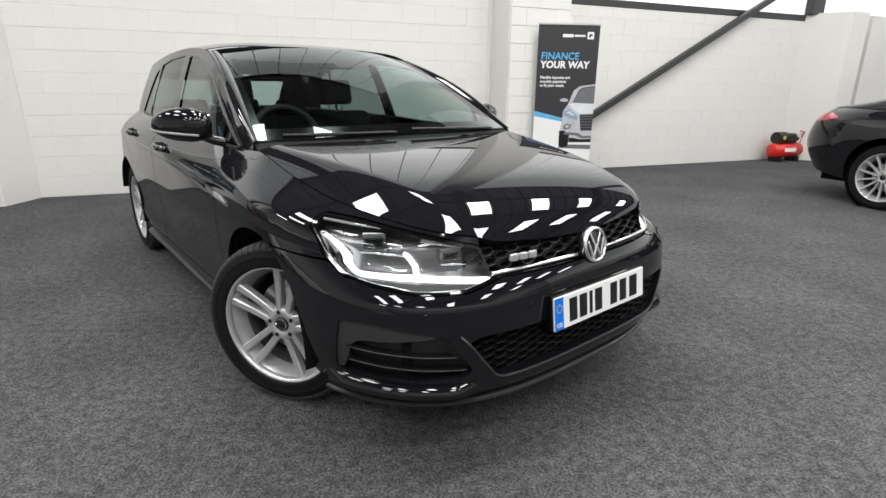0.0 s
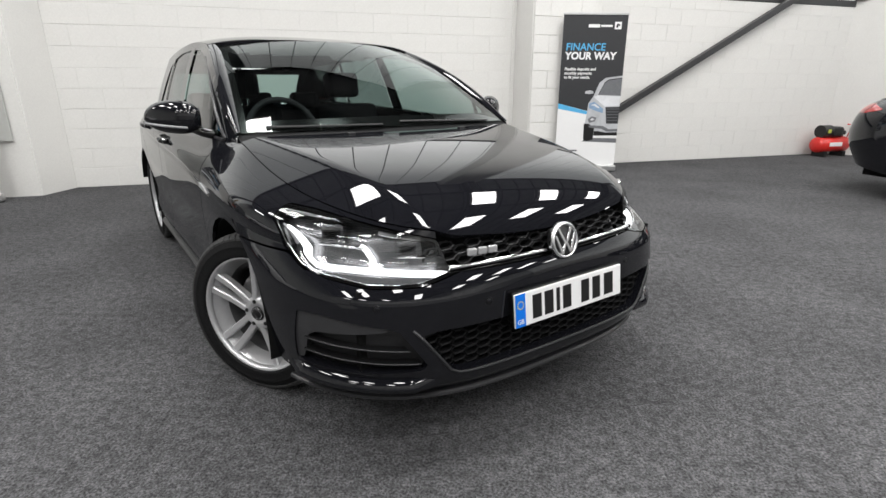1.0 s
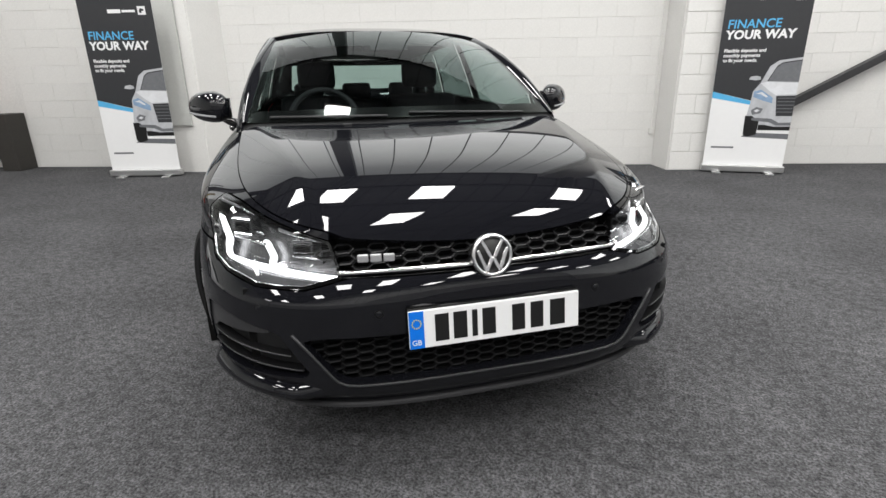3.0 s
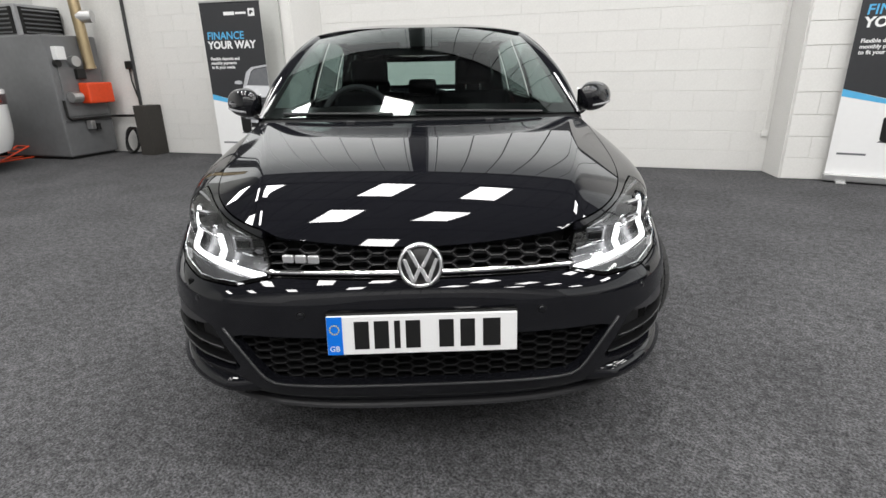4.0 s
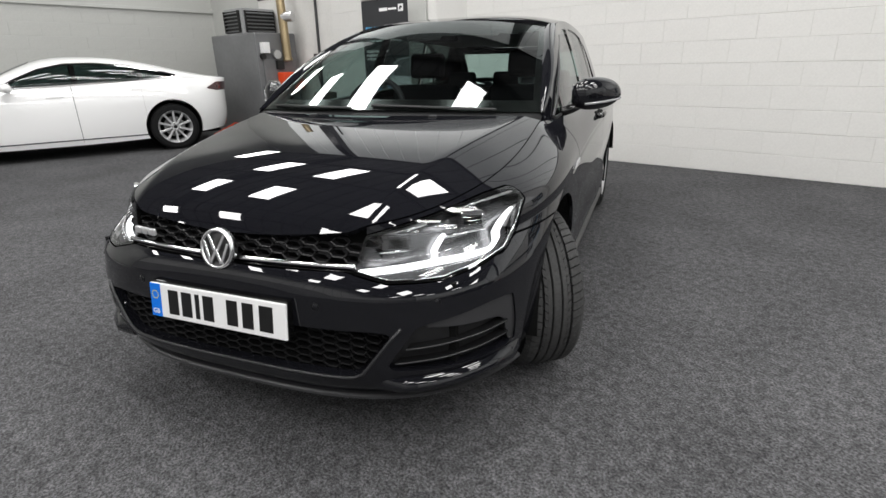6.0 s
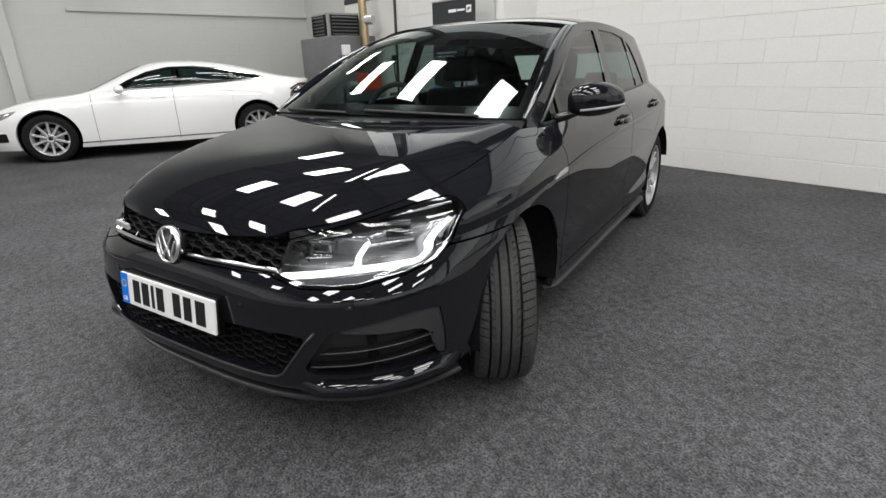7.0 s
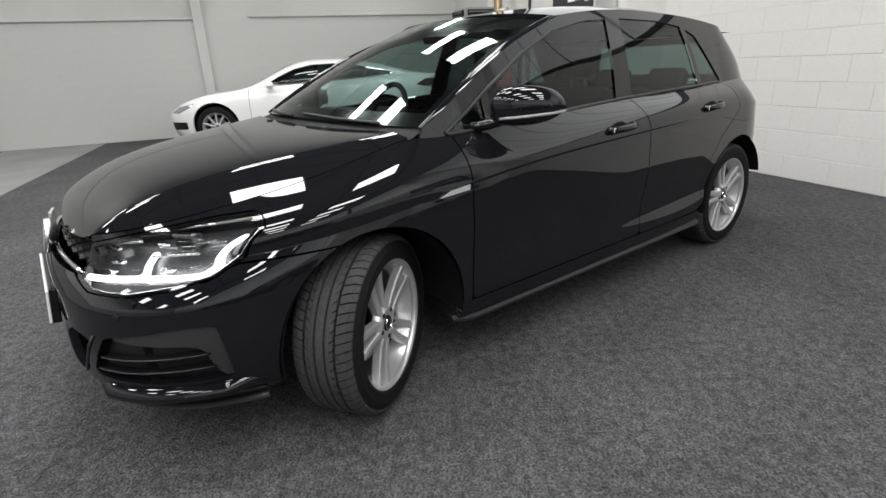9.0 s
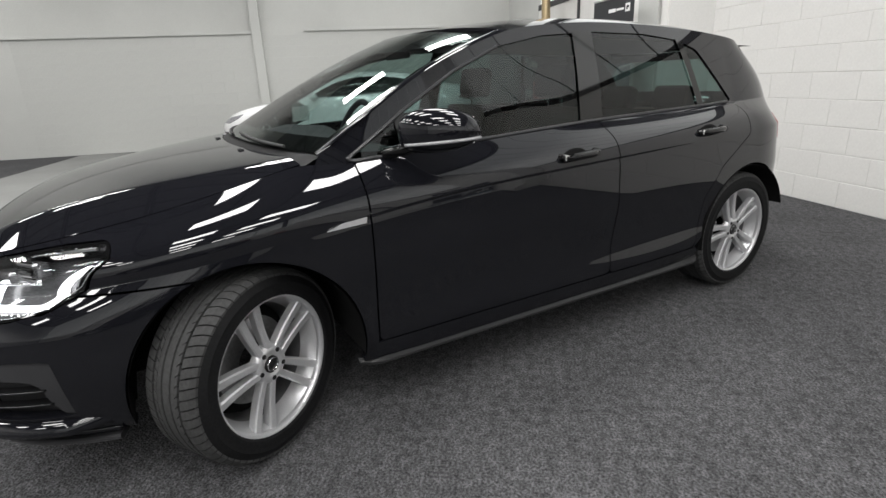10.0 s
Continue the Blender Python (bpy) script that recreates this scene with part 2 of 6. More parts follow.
def tubed(points, r, segs=10):
    """A bent round bar through the points."""
    bm = bmesh.new()
    rings = []
    pts = [Vector(p) for p in points]
    for i, p in enumerate(pts):
        d = (pts[min(i + 1, len(pts) - 1)] - pts[max(i - 1, 0)]).normalized()
        q = d.to_track_quat("Z", "Y")
        rings.append([bm.verts.new(p + q @ Vector((r * math.cos(6.28319 * k / segs), r * math.sin(6.28319 * k / segs), 0))) for k in range(segs)])
    for a, b in zip(rings, rings[1:]):
        for k in range(segs):
            bm.faces.new((a[k], a[(k + 1) % segs], b[(k + 1) % segs], b[k]))
    bm.faces.new(rings[0][::-1])
    bm.faces.new(rings[-1])
    bmesh.ops.recalc_face_normals(bm, faces=bm.faces)
    return bm


def lathe(profile, segs=48, axis="X", closed=False):
    """A profile of (along the axis, radius) turned round the axis."""
    bm = bmesh.new()
    rings = []
    for a, r in profile:
        ring = []
        for k in range(segs):
            t = 2 * math.pi * k / segs
            c, s = r * math.cos(t), r * math.sin(t)
            ring.append(bm.verts.new((a, c, s) if axis == "X" else (c, s, a)))
        rings.append(ring)
    pairs = list(zip(rings, rings[1:])) + ([(rings[-1], rings[0])] if closed else [])
    for a, b in pairs:
        for k in range(segs):
            bm.faces.new((a[k], a[(k + 1) % segs], b[(k + 1) % segs], b[k]))
    bmesh.ops.recalc_face_normals(bm, faces=bm.faces)
    return bm


def prism(points, depth, bevel=0.0):
    """A flat outline of (x, z), thickened by depth from y = 0 backwards."""
    bm = bmesh.new()
    front = [bm.verts.new((x, 0, z)) for x, z in points]
    back = [bm.verts.new((x, depth, z)) for x, z in points]
    bm.faces.new(front)
    bm.faces.new(back[::-1])
    n = len(points)
    for k in range(n):
        bm.faces.new((front[k], back[k], back[(k + 1) % n], front[(k + 1) % n]))
    bmesh.ops.recalc_face_normals(bm, faces=bm.faces)
    if bevel:
        bmesh.ops.bevel(bm, geom=list(bm.edges), offset=bevel, segments=2, affect="EDGES", profile=0.6)
    return bm


def lettering(text, size, mat, parent, at, name="lettering", shear=0.0, depth=0.0006, space=1.0, bold=0.0):
    """Words as flat raised letters; the text reads along x with y up before the pose."""
    cu = bpy.data.curves.new(name, "FONT")
    cu.body, cu.size, cu.shear, cu.extrude, cu.space_character = text, size, shear, depth, space
    cu.resolution_u = 3
    cu.offset = bold
    tmp = bpy.data.objects.new(name, cu)
    scene.collection.objects.link(tmp)
    me = bpy.data.meshes.new_from_object(tmp.evaluated_get(bpy.context.evaluated_depsgraph_get()))
    scene.collection.objects.unlink(tmp)
    bpy.data.objects.remove(tmp)
    me.materials.clear()
    me.materials.append(mat)
    ob = new(name, me)
    ob.parent = parent
    ob.matrix_local = at
    return ob


def mirrored(bm):
    bmesh.ops.scale(bm, verts=bm.verts, vec=(-1, 1, 1))
    bmesh.ops.reverse_faces(bm, faces=bm.faces)
    return bm


# ---- smooth curves and lofted bodies ----
def spline(knots):
    """A natural cubic through (t, value) knots, straight beyond its ends."""
    t, p = np.array(knots, float).T
    h = np.diff(t)
    n = len(t)
    a, r = np.eye(n), np.zeros(n)
    for i in range(1, n - 1):
        a[i, i - 1 : i + 2] = h[i - 1], 2 * (h[i - 1] + h[i]), h[i]
        r[i] = 6 * ((p[i + 1] - p[i]) / h[i] - (p[i] - p[i - 1]) / h[i - 1])
    m = np.linalg.solve(a, r)

    def at(x):
        x = np.asarray(x, float)
        c = np.clip(x, t[0], t[-1])
        i = np.clip(np.searchsorted(t, c, "right") - 1, 0, n - 2)
        u, w = c - t[i], t[i + 1] - c
        y = m[i] * w**3 / (6 * h[i]) + m[i + 1] * u**3 / (6 * h[i]) + (p[i] / h[i] - m[i] * h[i] / 6) * w + (p[i + 1] / h[i] - m[i + 1] * h[i] / 6) * u
        s0 = (p[1] - p[0]) / h[0] - h[0] * m[1] / 6
        s1 = (p[-1] - p[-2]) / h[-1] + h[-1] * m[-2] / 6
        return y + np.where(x < t[0], (x - t[0]) * s0, 0) + np.where(x > t[-1], (x - t[-1]) * s1, 0)

    return at


def inside(poly, a, b):
    """Signed distance to an outline, positive inside; a, b are arrays of its two coordinates."""
    q = np.array(poly, float)
    d = np.full(np.shape(a), 1e9)
    odd = np.zeros(np.shape(a), bool)
    for (x0, y0), (x1, y1) in zip(q, np.roll(q, -1, 0)):
        ex, ey = x1 - x0, y1 - y0
        k = np.clip(((a - x0) * ex + (b - y0) * ey) / (ex * ex + ey * ey + 1e-12), 0, 1)
        d = np.minimum(d, np.hypot(a - x0 - k * ex, b - y0 - k * ey))
        cross = (y0 > b) != (y1 > b)
        xi = x0 + (b - y0) * ex / (ey if abs(ey) > 1e-12 else 1e-12)
        odd ^= cross & (a < xi)
    return np.where(odd, d, -d)


class Level:
    """One height line of a car body: half width and height along it, and where it ends in front and behind."""

    def __init__(self, w, z, yf, yr, nf, nr=3.5, yc=1.0, ye=3.5):
        self.w, self.z = spline(w), (z if callable(z) else (lambda s: lambda x, y: s(y))(spline(z)))
        self.yf, self.yr, self.nf, self.nr, self.yc, self.ye = yf, yr, nf, nr, yc, ye

    def at(self, s):
        f, r = s < 1, s > 2
        ph = np.clip(s, 0, 1) * math.pi / 2
        rad = (np.abs(np.sin(ph)) ** self.nf + np.abs(np.cos(ph)) ** self.nf) ** (-1 / self.nf)
        ps = np.clip(3 - s, 0, 1) * math.pi / 2
        rar = (np.abs(np.sin(ps)) ** self.nr + np.abs(np.cos(ps)) ** self.nr) ** (-1 / self.nr)
        y = self.yc + (self.ye - self.yc) * np.clip(s - 1, 0, 1)
        x = self.w(y)
        x = np.where(f, self.w(self.yc) * rad * np.sin(ph), np.where(r, self.w(self.ye) * rar * np.sin(ps), x))
        y = np.where(f, self.yc - (self.yc - self.yf) * rad * np.cos(ph), np.where(r, self.ye + (self.yr - self.ye) * rar * np.cos(ps), y))
        return np.stack([x, y, self.z(x, y)], -1)


class Loft:
    """Levels joined by smooth curves, with sharp creases at some of them; s runs from nose to tail, v up the levels."""

    def __init__(self, levels, creases=(), bulge=None, crease=None):
        self.levels, self.bulge, self.crease = levels, bulge, crease
        cuts = [0, *creases, len(levels) - 1]
        self.parts = [(a, b, [spline([(k, float(k == j)) for k in range(a, b + 1)]) for j in range(a, b + 1)]) for a, b in zip(cuts, cuts[1:])]

    def at(self, s, v):
        s, v = np.asarray(s, float), np.asarray(v, float)
        sign = np.where(s < 0, -1.0, 1.0)
        pts = [lv.at(np.abs(s)) for lv in self.levels]
        out = np.zeros((*s.shape, 3))
        for a, b, basis in self.parts:
            here = (v >= a) & ((v < b) | (b == len(self.levels) - 1))
            for k, fn in zip(range(a, b + 1), basis):
                out += np.where(here, fn(v), 0)[..., None] * pts[k]
        if self.bulge:
            a, b, amount = self.bulge
            k = amount * np.sin(np.pi * np.clip((v - a) / (b - a), 0, 1)) * np.clip(1.25 - np.abs(s), 0, 1)
            far = np.hypot(out[..., 0], out[..., 1] - 1.0) + 1e-9
            out[..., 0] += k * out[..., 0] / far
            out[..., 1] += k * (out[..., 1] - 1.0) / far
        if self.crease:
            k, deep, span = self.crease
            d = np.clip((k - v) / span, 0, 1)
            fade = np.clip((np.abs(s) - 1.02) / 0.1, 0, 1) * np.clip((1.9 - np.abs(s)) / 0.3, 0, 1)
            out[..., 0] -= deep * fade * np.clip(d / 0.25, 0, 1) * (1 - np.clip((d - 0.25) / 0.75, 0, 1)) * (d > 0)
        out[..., 0] *= sign
        return out


def sheet(f, us, vs, keep=(), flange=0.0, flip=False, offset=0.0, drop_tiny=True):
    """A fine grid of the surface f(u, v), cut along the outlines keep (positive is kept), with its rim turned inwards by flange."""
    uu, vv = np.meshgrid(us, vs, indexing="ij")
    par = [tuple(p) for p in np.stack([uu.ravel(), vv.ravel()], -1)]
    nv = len(vs)
    polys = [(i * nv + j, (i + 1) * nv + j, (i + 1) * nv + j + 1, i * nv + j + 1) for i in range(len(us) - 1) for j in range(nv - 1)]
    for g in keep:
        q = np.array(par)
        val = g(f(q[:, 0], q[:, 1]))
        made, out = {}, []
        for poly in polys:
            pos = [val[k] > 0 for k in poly]
            if all(pos):
                out.append(poly)
                continue
            if not any(pos):
                continue
            res = []
            for k in range(len(poly)):
                a, b = poly[k], poly[(k + 1) % len(poly)]
                if val[a] > 0:
                    res.append(a)
                if (val[a] > 0) != (val[b] > 0):
                    key = (min(a, b), max(a, b))
                    if key not in made:
                        c, d = key
                        t = min(max(val[c] / (val[c] - val[d]), 0.02), 0.98)
                        made[key] = len(par)
                        par.append((par[c][0] + t * (par[d][0] - par[c][0]), par[c][1] + t * (par[d][1] - par[c][1])))
                    res.append(made[key])
            if len(res) >= 3:
                out.append(tuple(res))
        polys = out
    q = np.array(par)
    pts = f(q[:, 0], q[:, 1])
    used = sorted({k for p in polys for k in p})
    bm = bmesh.new()
    vert = {k: bm.verts.new(pts[k]) for k in used}
    for p in polys:
        vs_ = [vert[k] for k in p]
        try:
            bm.faces.new(vs_[::-1] if flip else vs_)
        except ValueError:
            pass
    bmesh.ops.remove_doubles(bm, verts=bm.verts, dist=0.0004)
    bm.normal_update()
    if offset:
        moves = [(v, v.normal.copy()) for v in bm.verts]
        for v, n in moves:
            v.co += n * offset
        bm.normal_update()
    for fc in bm.faces:
        fc.smooth = True
    if flange:
        rim = [e for e in bm.edges if len(e.link_faces) == 1]
        n0 = {v: v.normal.copy() for v in bm.verts}
        for e in rim:
            e.smooth = False
        r = bmesh.ops.extrude_edge_only(bm, edges=rim)
        fresh = [g for g in r["geom"] if isinstance(g, bmesh.types.BMVert)]
        for v in fresh:
            near = [e.other_vert(v) for e in v.link_edges if e.other_vert(v) in n0]
            if near:
                v.co -= n0[near[0]] * flange
        for e in rim:
            if e.is_valid:
                e.smooth = False
    return bm


def strip(a, b, steps=(0.0, 1.0)):
    """A ruled band between two rows of points."""
    bm = bmesh.new()
    rows = []
    for t in steps:
        rows.append([bm.verts.new(Vector(p).lerp(Vector(q), t)) for p, q in zip(a, b)])
    for r0, r1 in zip(rows, rows[1:]):
        for k in range(len(r0) - 1):
            bm.faces.new((r0[k], r0[k + 1], r1[k + 1], r1[k]))
    bmesh.ops.remove_doubles(bm, verts=bm.verts, dist=1e-5)
    for f in bm.faces:
        f.smooth = True
    return bm


# ---- the hall: u runs along the long wall, v towards it ----
ROOM = pose(0, 0, 0, 0, 0, -18.5)
WALL_V, LEFT_U, RIGHT_U, FRONT_V, ROOF_Z, BEAM_Z, EAVES_Z = 5.6, -10.2, 12.0, -8.0, 6.6, 2.4, 6.45


def structure(name, bm, mat, label="", parent=None, at=None):
    ob = part(name, bm, mat, parent, at=ROOM if at is None else at)
    return tagged(ob, label, "", "", "structure")


def plane_grid(bm, u0, u1, v0, v1, z):
    vs = [bm.verts.new(p) for p in ((u0, v0, z), (u1, v0, z), (u1, v1, z), (u0, v1, z))]
    bm.faces.new(vs)
    return bm


structure("floor", boxed(LEFT_U - 0.3, RIGHT_U + 0.3, FRONT_V - 0.3, WALL_V + 0.6, -0.12, 0.0), CARPET, "dark grey flecked loop-pile carpet over the hall floor")
structure("ceiling", boxed(LEFT_U - 0.3, RIGHT_U + 0.3, FRONT_V - 0.3, WALL_V + 0.6, ROOF_Z, ROOF_Z + 0.1), ROOF_DARK, "dark industrial roof lining")

# backing walls behind the blocks
wall_back = structure("wall_back", boxed(LEFT_U - 0.3, RIGHT_U + 0.3, WALL_V - 0.0072, WALL_V + 0.3, 0, BEAM_Z), BLOCK_JOINT, "white painted blockwork wall")
wall_left = structure("wall_left", boxed(LEFT_U - 0.3, LEFT_U, FRONT_V, WALL_V, 0, 2.31), GREY_WALL, "grey painted masonry wall with a ledge and pilaster")
wall_right = structure("wall_right", boxed(RIGHT_U, RIGHT_U + 0.3, FRONT_V, WALL_V, 0, BEAM_Z), BLOCK_PAINT, "white painted blockwork wall")
wall_front = structure("wall_front", boxed(LEFT_U - 0.3, RIGHT_U + 0.3, FRONT_V - 0.3, FRONT_V, 0, BEAM_Z), FRONT_WALL, "unseen mid grey wall closing the hall, toned for the bumper reflections")

structure("wall_back_corner", boxed(LEFT_U, LEFT_U + 1.8, WALL_V - 0.012, WALL_V + 0.002, 0, BEAM_Z), GREY_WALL, "grey painted end of the long wall behind the boiler")
structure("floor_walkway", boxed(LEFT_U, -4.2, -3.82, -2.1, -0.01, 0.004, bevel=0.003, segs=1), CONCRETE, "pale grey concrete walkway left bare of carpet")

# upper walls: pale cladding sheets with dark joints between them
def cladding(name, length, at, mat=CLADDING, step=0.56):
    up = structure(name, boxed(0, length, 0.03, 0.12, BEAM_Z + 0.1, ROOF_Z), STEEL_DARK, "pale cladding sheets with dark joints", at=at)
    k, x = 0, 0.0
    while x < length - 0.05:
        w = min(step, length - x)
        p = part("cladding_panel", boxed(x + 0.012, x + w - 0.012, 0.0, 0.035, BEAM_Z + 0.1, EAVES_Z, bevel=0.004, segs=1), mat, up)
        x += step
    structure("wall_beam", boxed(0, length, -0.05, 0.1, BEAM_Z, BEAM_Z + 0.1, bevel=0.006, segs=1), STEEL_DARK, "dark steel rail along the top of the blockwork", at=at)
    return up


cladding("upper_wall_back", RIGHT_U - LEFT_U - 1.8, ROOM @ pose(LEFT_U + 1.8, WALL_V + 0.03, 0), CLADDING_GLOW)
cladding("upper_wall_right", WALL_V - FRONT_V, ROOM @ pose(RIGHT_U + 0.02, WALL_V, 0, 0, 0, -90), CLADDING_GLOW)
cladding("upper_wall_front", RIGHT_U - LEFT_U, ROOM @ pose(RIGHT_U, FRONT_V - 0.02, 0, 0, 0, 180))
structure("upper_wall_left", boxed(LEFT_U - 0.22, LEFT_U - 0.06, FRONT_V, WALL_V + 0.3, 2.31, ROOF_Z), GREY_WALL, "grey painted upper wall")
structure("upper_wall_corner", boxed(LEFT_U - 0.06, LEFT_U + 1.8, WALL_V + 0.02, WALL_V + 0.2, BEAM_Z, ROOF_Z), GREY_WALL, "grey painted upper wall")
# ledges on the grey wall, at two heights either side of the pilaster
structure("ledge", boxed(LEFT_U, LEFT_U + 0.05, FRONT_V, 0.0, 2.27, 2.33, bevel=0.008), GREY_WALL, "grey painted ledge along the wall")
structure("ledge", boxed(LEFT_U, LEFT_U + 0.05, 1.0, WALL_V, 2.30, 2.36, bevel=0.008), GREY_WALL, "grey painted ledge along the wall")
structure("pilaster", boxed(LEFT_U, LEFT_U + 0.11, -0.06, 0.13, 0, ROOF_Z, bevel=0.01), GREY_WALL, "grey painted steel upright against the wall")

# steel uprights and ceiling trusses
for u in (-6.9, -1.95, 3.0, 8.45):
    structure("steel_column", boxed(u - 0.14, u + 0.14, WALL_V - 0.16, WALL_V + 0.0, BEAM_Z + 0.1, ROOF_Z, bevel=0.01, segs=1), STEEL_DARK, "dark steel upright above the blockwork")
    structure("roof_beam", boxed(u - 0.1, u + 0.1, FRONT_V, WALL_V - 0.16, ROOF_Z - 0.35, ROOF_Z - 0.002, bevel=0.01, segs=1), STEEL_DARK, "dark steel roof beam")
for v in (-6, -4, -2, 0, 2, 4):
    structure("purlin", boxed(LEFT_U, RIGHT_U, v - 0.04, v + 0.04, ROOF_Z - 0.15, ROOF_Z - 0.001), STEEL_DARK, "dark roof purlin")

ribs = bmesh.new()
u = LEFT_U + 1.8
while u < RIGHT_U:
    box(ribs, u - 0.014, u + 0.014, FRONT_V, WALL_V, ROOF_Z - 0.03, ROOF_Z - 0.0015)
    u += 0.56
structure("ceiling_ribs", ribs, STEEL_DARK, "dark joints between the roof sheets")

# masonry piers on the long wall, with splayed cheeks
def pier(u0, u1, v, splay_l, splay_r, top):
    bm = bmesh.new()
    plan = [(u0 - splay_l, WALL_V + 0.003), (u0, v), (u1, v), (u1 + splay_r, WALL_V + 0.003)]
    lo = [bm.verts.new((x, y, 0)) for x, y in plan]
    hi = [bm.verts.new((x, y, top)) for x, y in plan]
    for k in range(4):
        bm.faces.new((lo[k], lo[(k + 1) % 4], hi[(k + 1) % 4], hi[k]))
    bm.faces.new(hi)
    bm.faces.new(lo[::-1])
    bmesh.ops.recalc_face_normals(bm, faces=bm.faces)
    bmesh.ops.bevel(bm, geom=[e for e in bm.edges if abs(e.verts[0].co.z - e.verts[1].co.z) > 0.5], offset=0.012, segments=2, affect="EDGES")
    return structure("pier", bm, BLOCK_PAINT, "white painted masonry pier with splayed sides")


PIERS = [(-4.6, -3.50, 5.16), (2.32, 3.25, 5.18), (8.75, 9.2, 5.05)]
pier(-4.6, -3.50, 5.16, 0.1, 0.2, BEAM_Z)
pier(2.32, 3.25, 5.18, 0.06, 0.1, ROOF_Z)
pier(8.75, 9.2, 5.05, 0.42, 0.2, 2.52)
structure("wall_return", boxed(9.45, RIGHT_U, 5.15, WALL_V, 0, 2.5), BLOCK_PAINT, "white painted blockwork wall standing forward")

# diagonal steel brace on the long wall
bm = boxed(-0.046, 0.046, -0.045, 0.045, 0, 4.9, bevel=0.006)
structure("wall_brace", bm, STEEL_DARK, "dark steel diagonal brace bolted along the wall", at=ROOM @ look((3.6, WALL_V - 0.12, 0.643), (7.03, WALL_V - 0.12, 2.52)) @ pose(0, 0, 0, 180))
# thin white conduit beside the pier
structure("conduit", tubed([(2.21, WALL_V - 0.02, 0.45), (2.21, WALL_V - 0.02, 2.4)], 0.011), BLOCK_PAINT, "thin white painted conduit")
structure("conduit_box", boxed(2.18, 2.24, WALL_V - 0.04, WALL_V, 0.4, 0.47, bevel=0.004), BLOCK_PAINT, "small white outlet box")


# ---- LED panel lights ----
def panel_light():
    t = thing("panel_light", "white LED ceiling panel, lit, hung below the roof, some added for fill", "ceiling light", group="LED panels under the roof")
    fr = bmesh.new()
    for a in ((-0.310, -0.286, -0.600, 0.600), (0.286, 0.310, -0.600, 0.600), (-0.286, 0.286, -0.600, -0.576), (-0.286, 0.286, 0.576, 0.600)):
        box(fr, *a, -0.02, 0.04)
    part("frame", fr, WHITE_METAL, t)
    part("back_plate", boxed(-0.286, 0.286, -0.576, 0.576, 0.02, 0.035), WHITE_METAL, t)
    bm = bmesh.new()
    v = [bm.verts.new(p) for p in ((-0.285, -0.575, -0.008), (-0.285, 0.575, -0.008), (0.285, 0.575, -0.008), (0.285, -0.575, -0.008))]
    bm.faces.new(v)
    part("diffuser", bm, LAMP_GLOW, t, "glowing white diffuser")
    for y in (-0.54, 0.54):
        part("suspension_wire", tube(bmesh.new(), (0, y, 0.035), (0, y, ROOF_Z - LAMP_Z - 0.002), 0.004, segs=6), STEEL_DARK, t)
    return t


LAMP_Z = 5.5
LAMP_U = (-5.9, -4.0, -1.5, 0.18, 2.7, 4.5, 6.3, 8.8)
# grid read from reflections; corner and front-row lamps added to brighten wall and floor
LAMP_SPOTS = [(u, v) for v in (2.55, 0.2, -3.35) for u in LAMP_U] + [(-8.6, 4.0), (-8.8, -5.8), (-5.9, -5.8), (-3.0, -5.8), (-0.2, -5.8), (2.7, -5.8), (5.5, -5.8)]
first = panel_light()
put_at(first, ROOM @ pose(*LAMP_SPOTS[0], LAMP_Z))
for u, v in LAMP_SPOTS[1:]:
    copy_thing(first, ROOM @ pose(u, v, LAMP_Z))


# ---- painted blocks of the long wall, laid in half bond ----
def block_mesh(w, h, d=0.014, mat=BLOCK_PAINT):
    bm = boxed(0, w, -d / 2, d / 2, 0, h)
    front = [e for e in bm.edges if all(v.co.y < 0 for v in e.verts)]
    bmesh.ops.bevel(bm, geom=front, offset=0.0022, segments=1, affect="EDGES")
    return finish(bm, "block", mat)


COURSE, LONG = 0.2245, 0.45
blocks = {}


def lay(name, u0, u1, v, rows, parent, mat=BLOCK_PAINT, side=False):
    for r in range(rows):
        z = r * COURSE + 0.003
        h = min(COURSE - 0.006, BEAM_Z - z - 0.003)
        u = u0 - (LONG / 2 if r % 2 else 0)
        while u < u1 - 0.03:
            a, b = max(u, u0) + 0.0008, min(u + LONG, u1) - 0.0008
            if b - a > 0.04:
                key = (round(b - a, 3), round(h, 3), side)
                if key not in blocks:
                    blocks[key] = block_mesh(*key[:2], mat=mat)
                ob = new(name, blocks[key])
                ob.parent = parent
                put_at(ob, ROOM @ (pose(v + random.uniform(-0.001, 0.001), a, z, 0, 0, 90) if side else pose(a, v + random.uniform(-0.001, 0.001), z)))
            u += LONG


PLACES["wall_back"] = ROOM
lay("block", -3.30, 2.255, WALL_V - 0.004, 11, wall_back)
lay("block", 3.36, 8.30, WALL_V - 0.004, 11, wall_back)
lay("block", -6.2, -4.72, WALL_V - 0.004, 11, wall_back)
lay("block", 2.335, 3.235, 5.178, 11, wall_back)
PLACES["wall_left"] = ROOM
lay("block", -4.6, -0.07, LEFT_U - 0.0052, 10, wall_left, GREY_WALL, True)
lay("block", 0.14, 5.55, LEFT_U - 0.0052, 10, wall_left, GREY_WALL, True)


# ---- the black hatchback: nose at y = 0, tail at y = 4.26, standing on z = 0 ----
AXLE_F, AXLE_R, TRACK, TRACK_R, WHEEL_Z, STEER = 0.855, 3.47, 0.755, 0.735, 0.324, 33.0

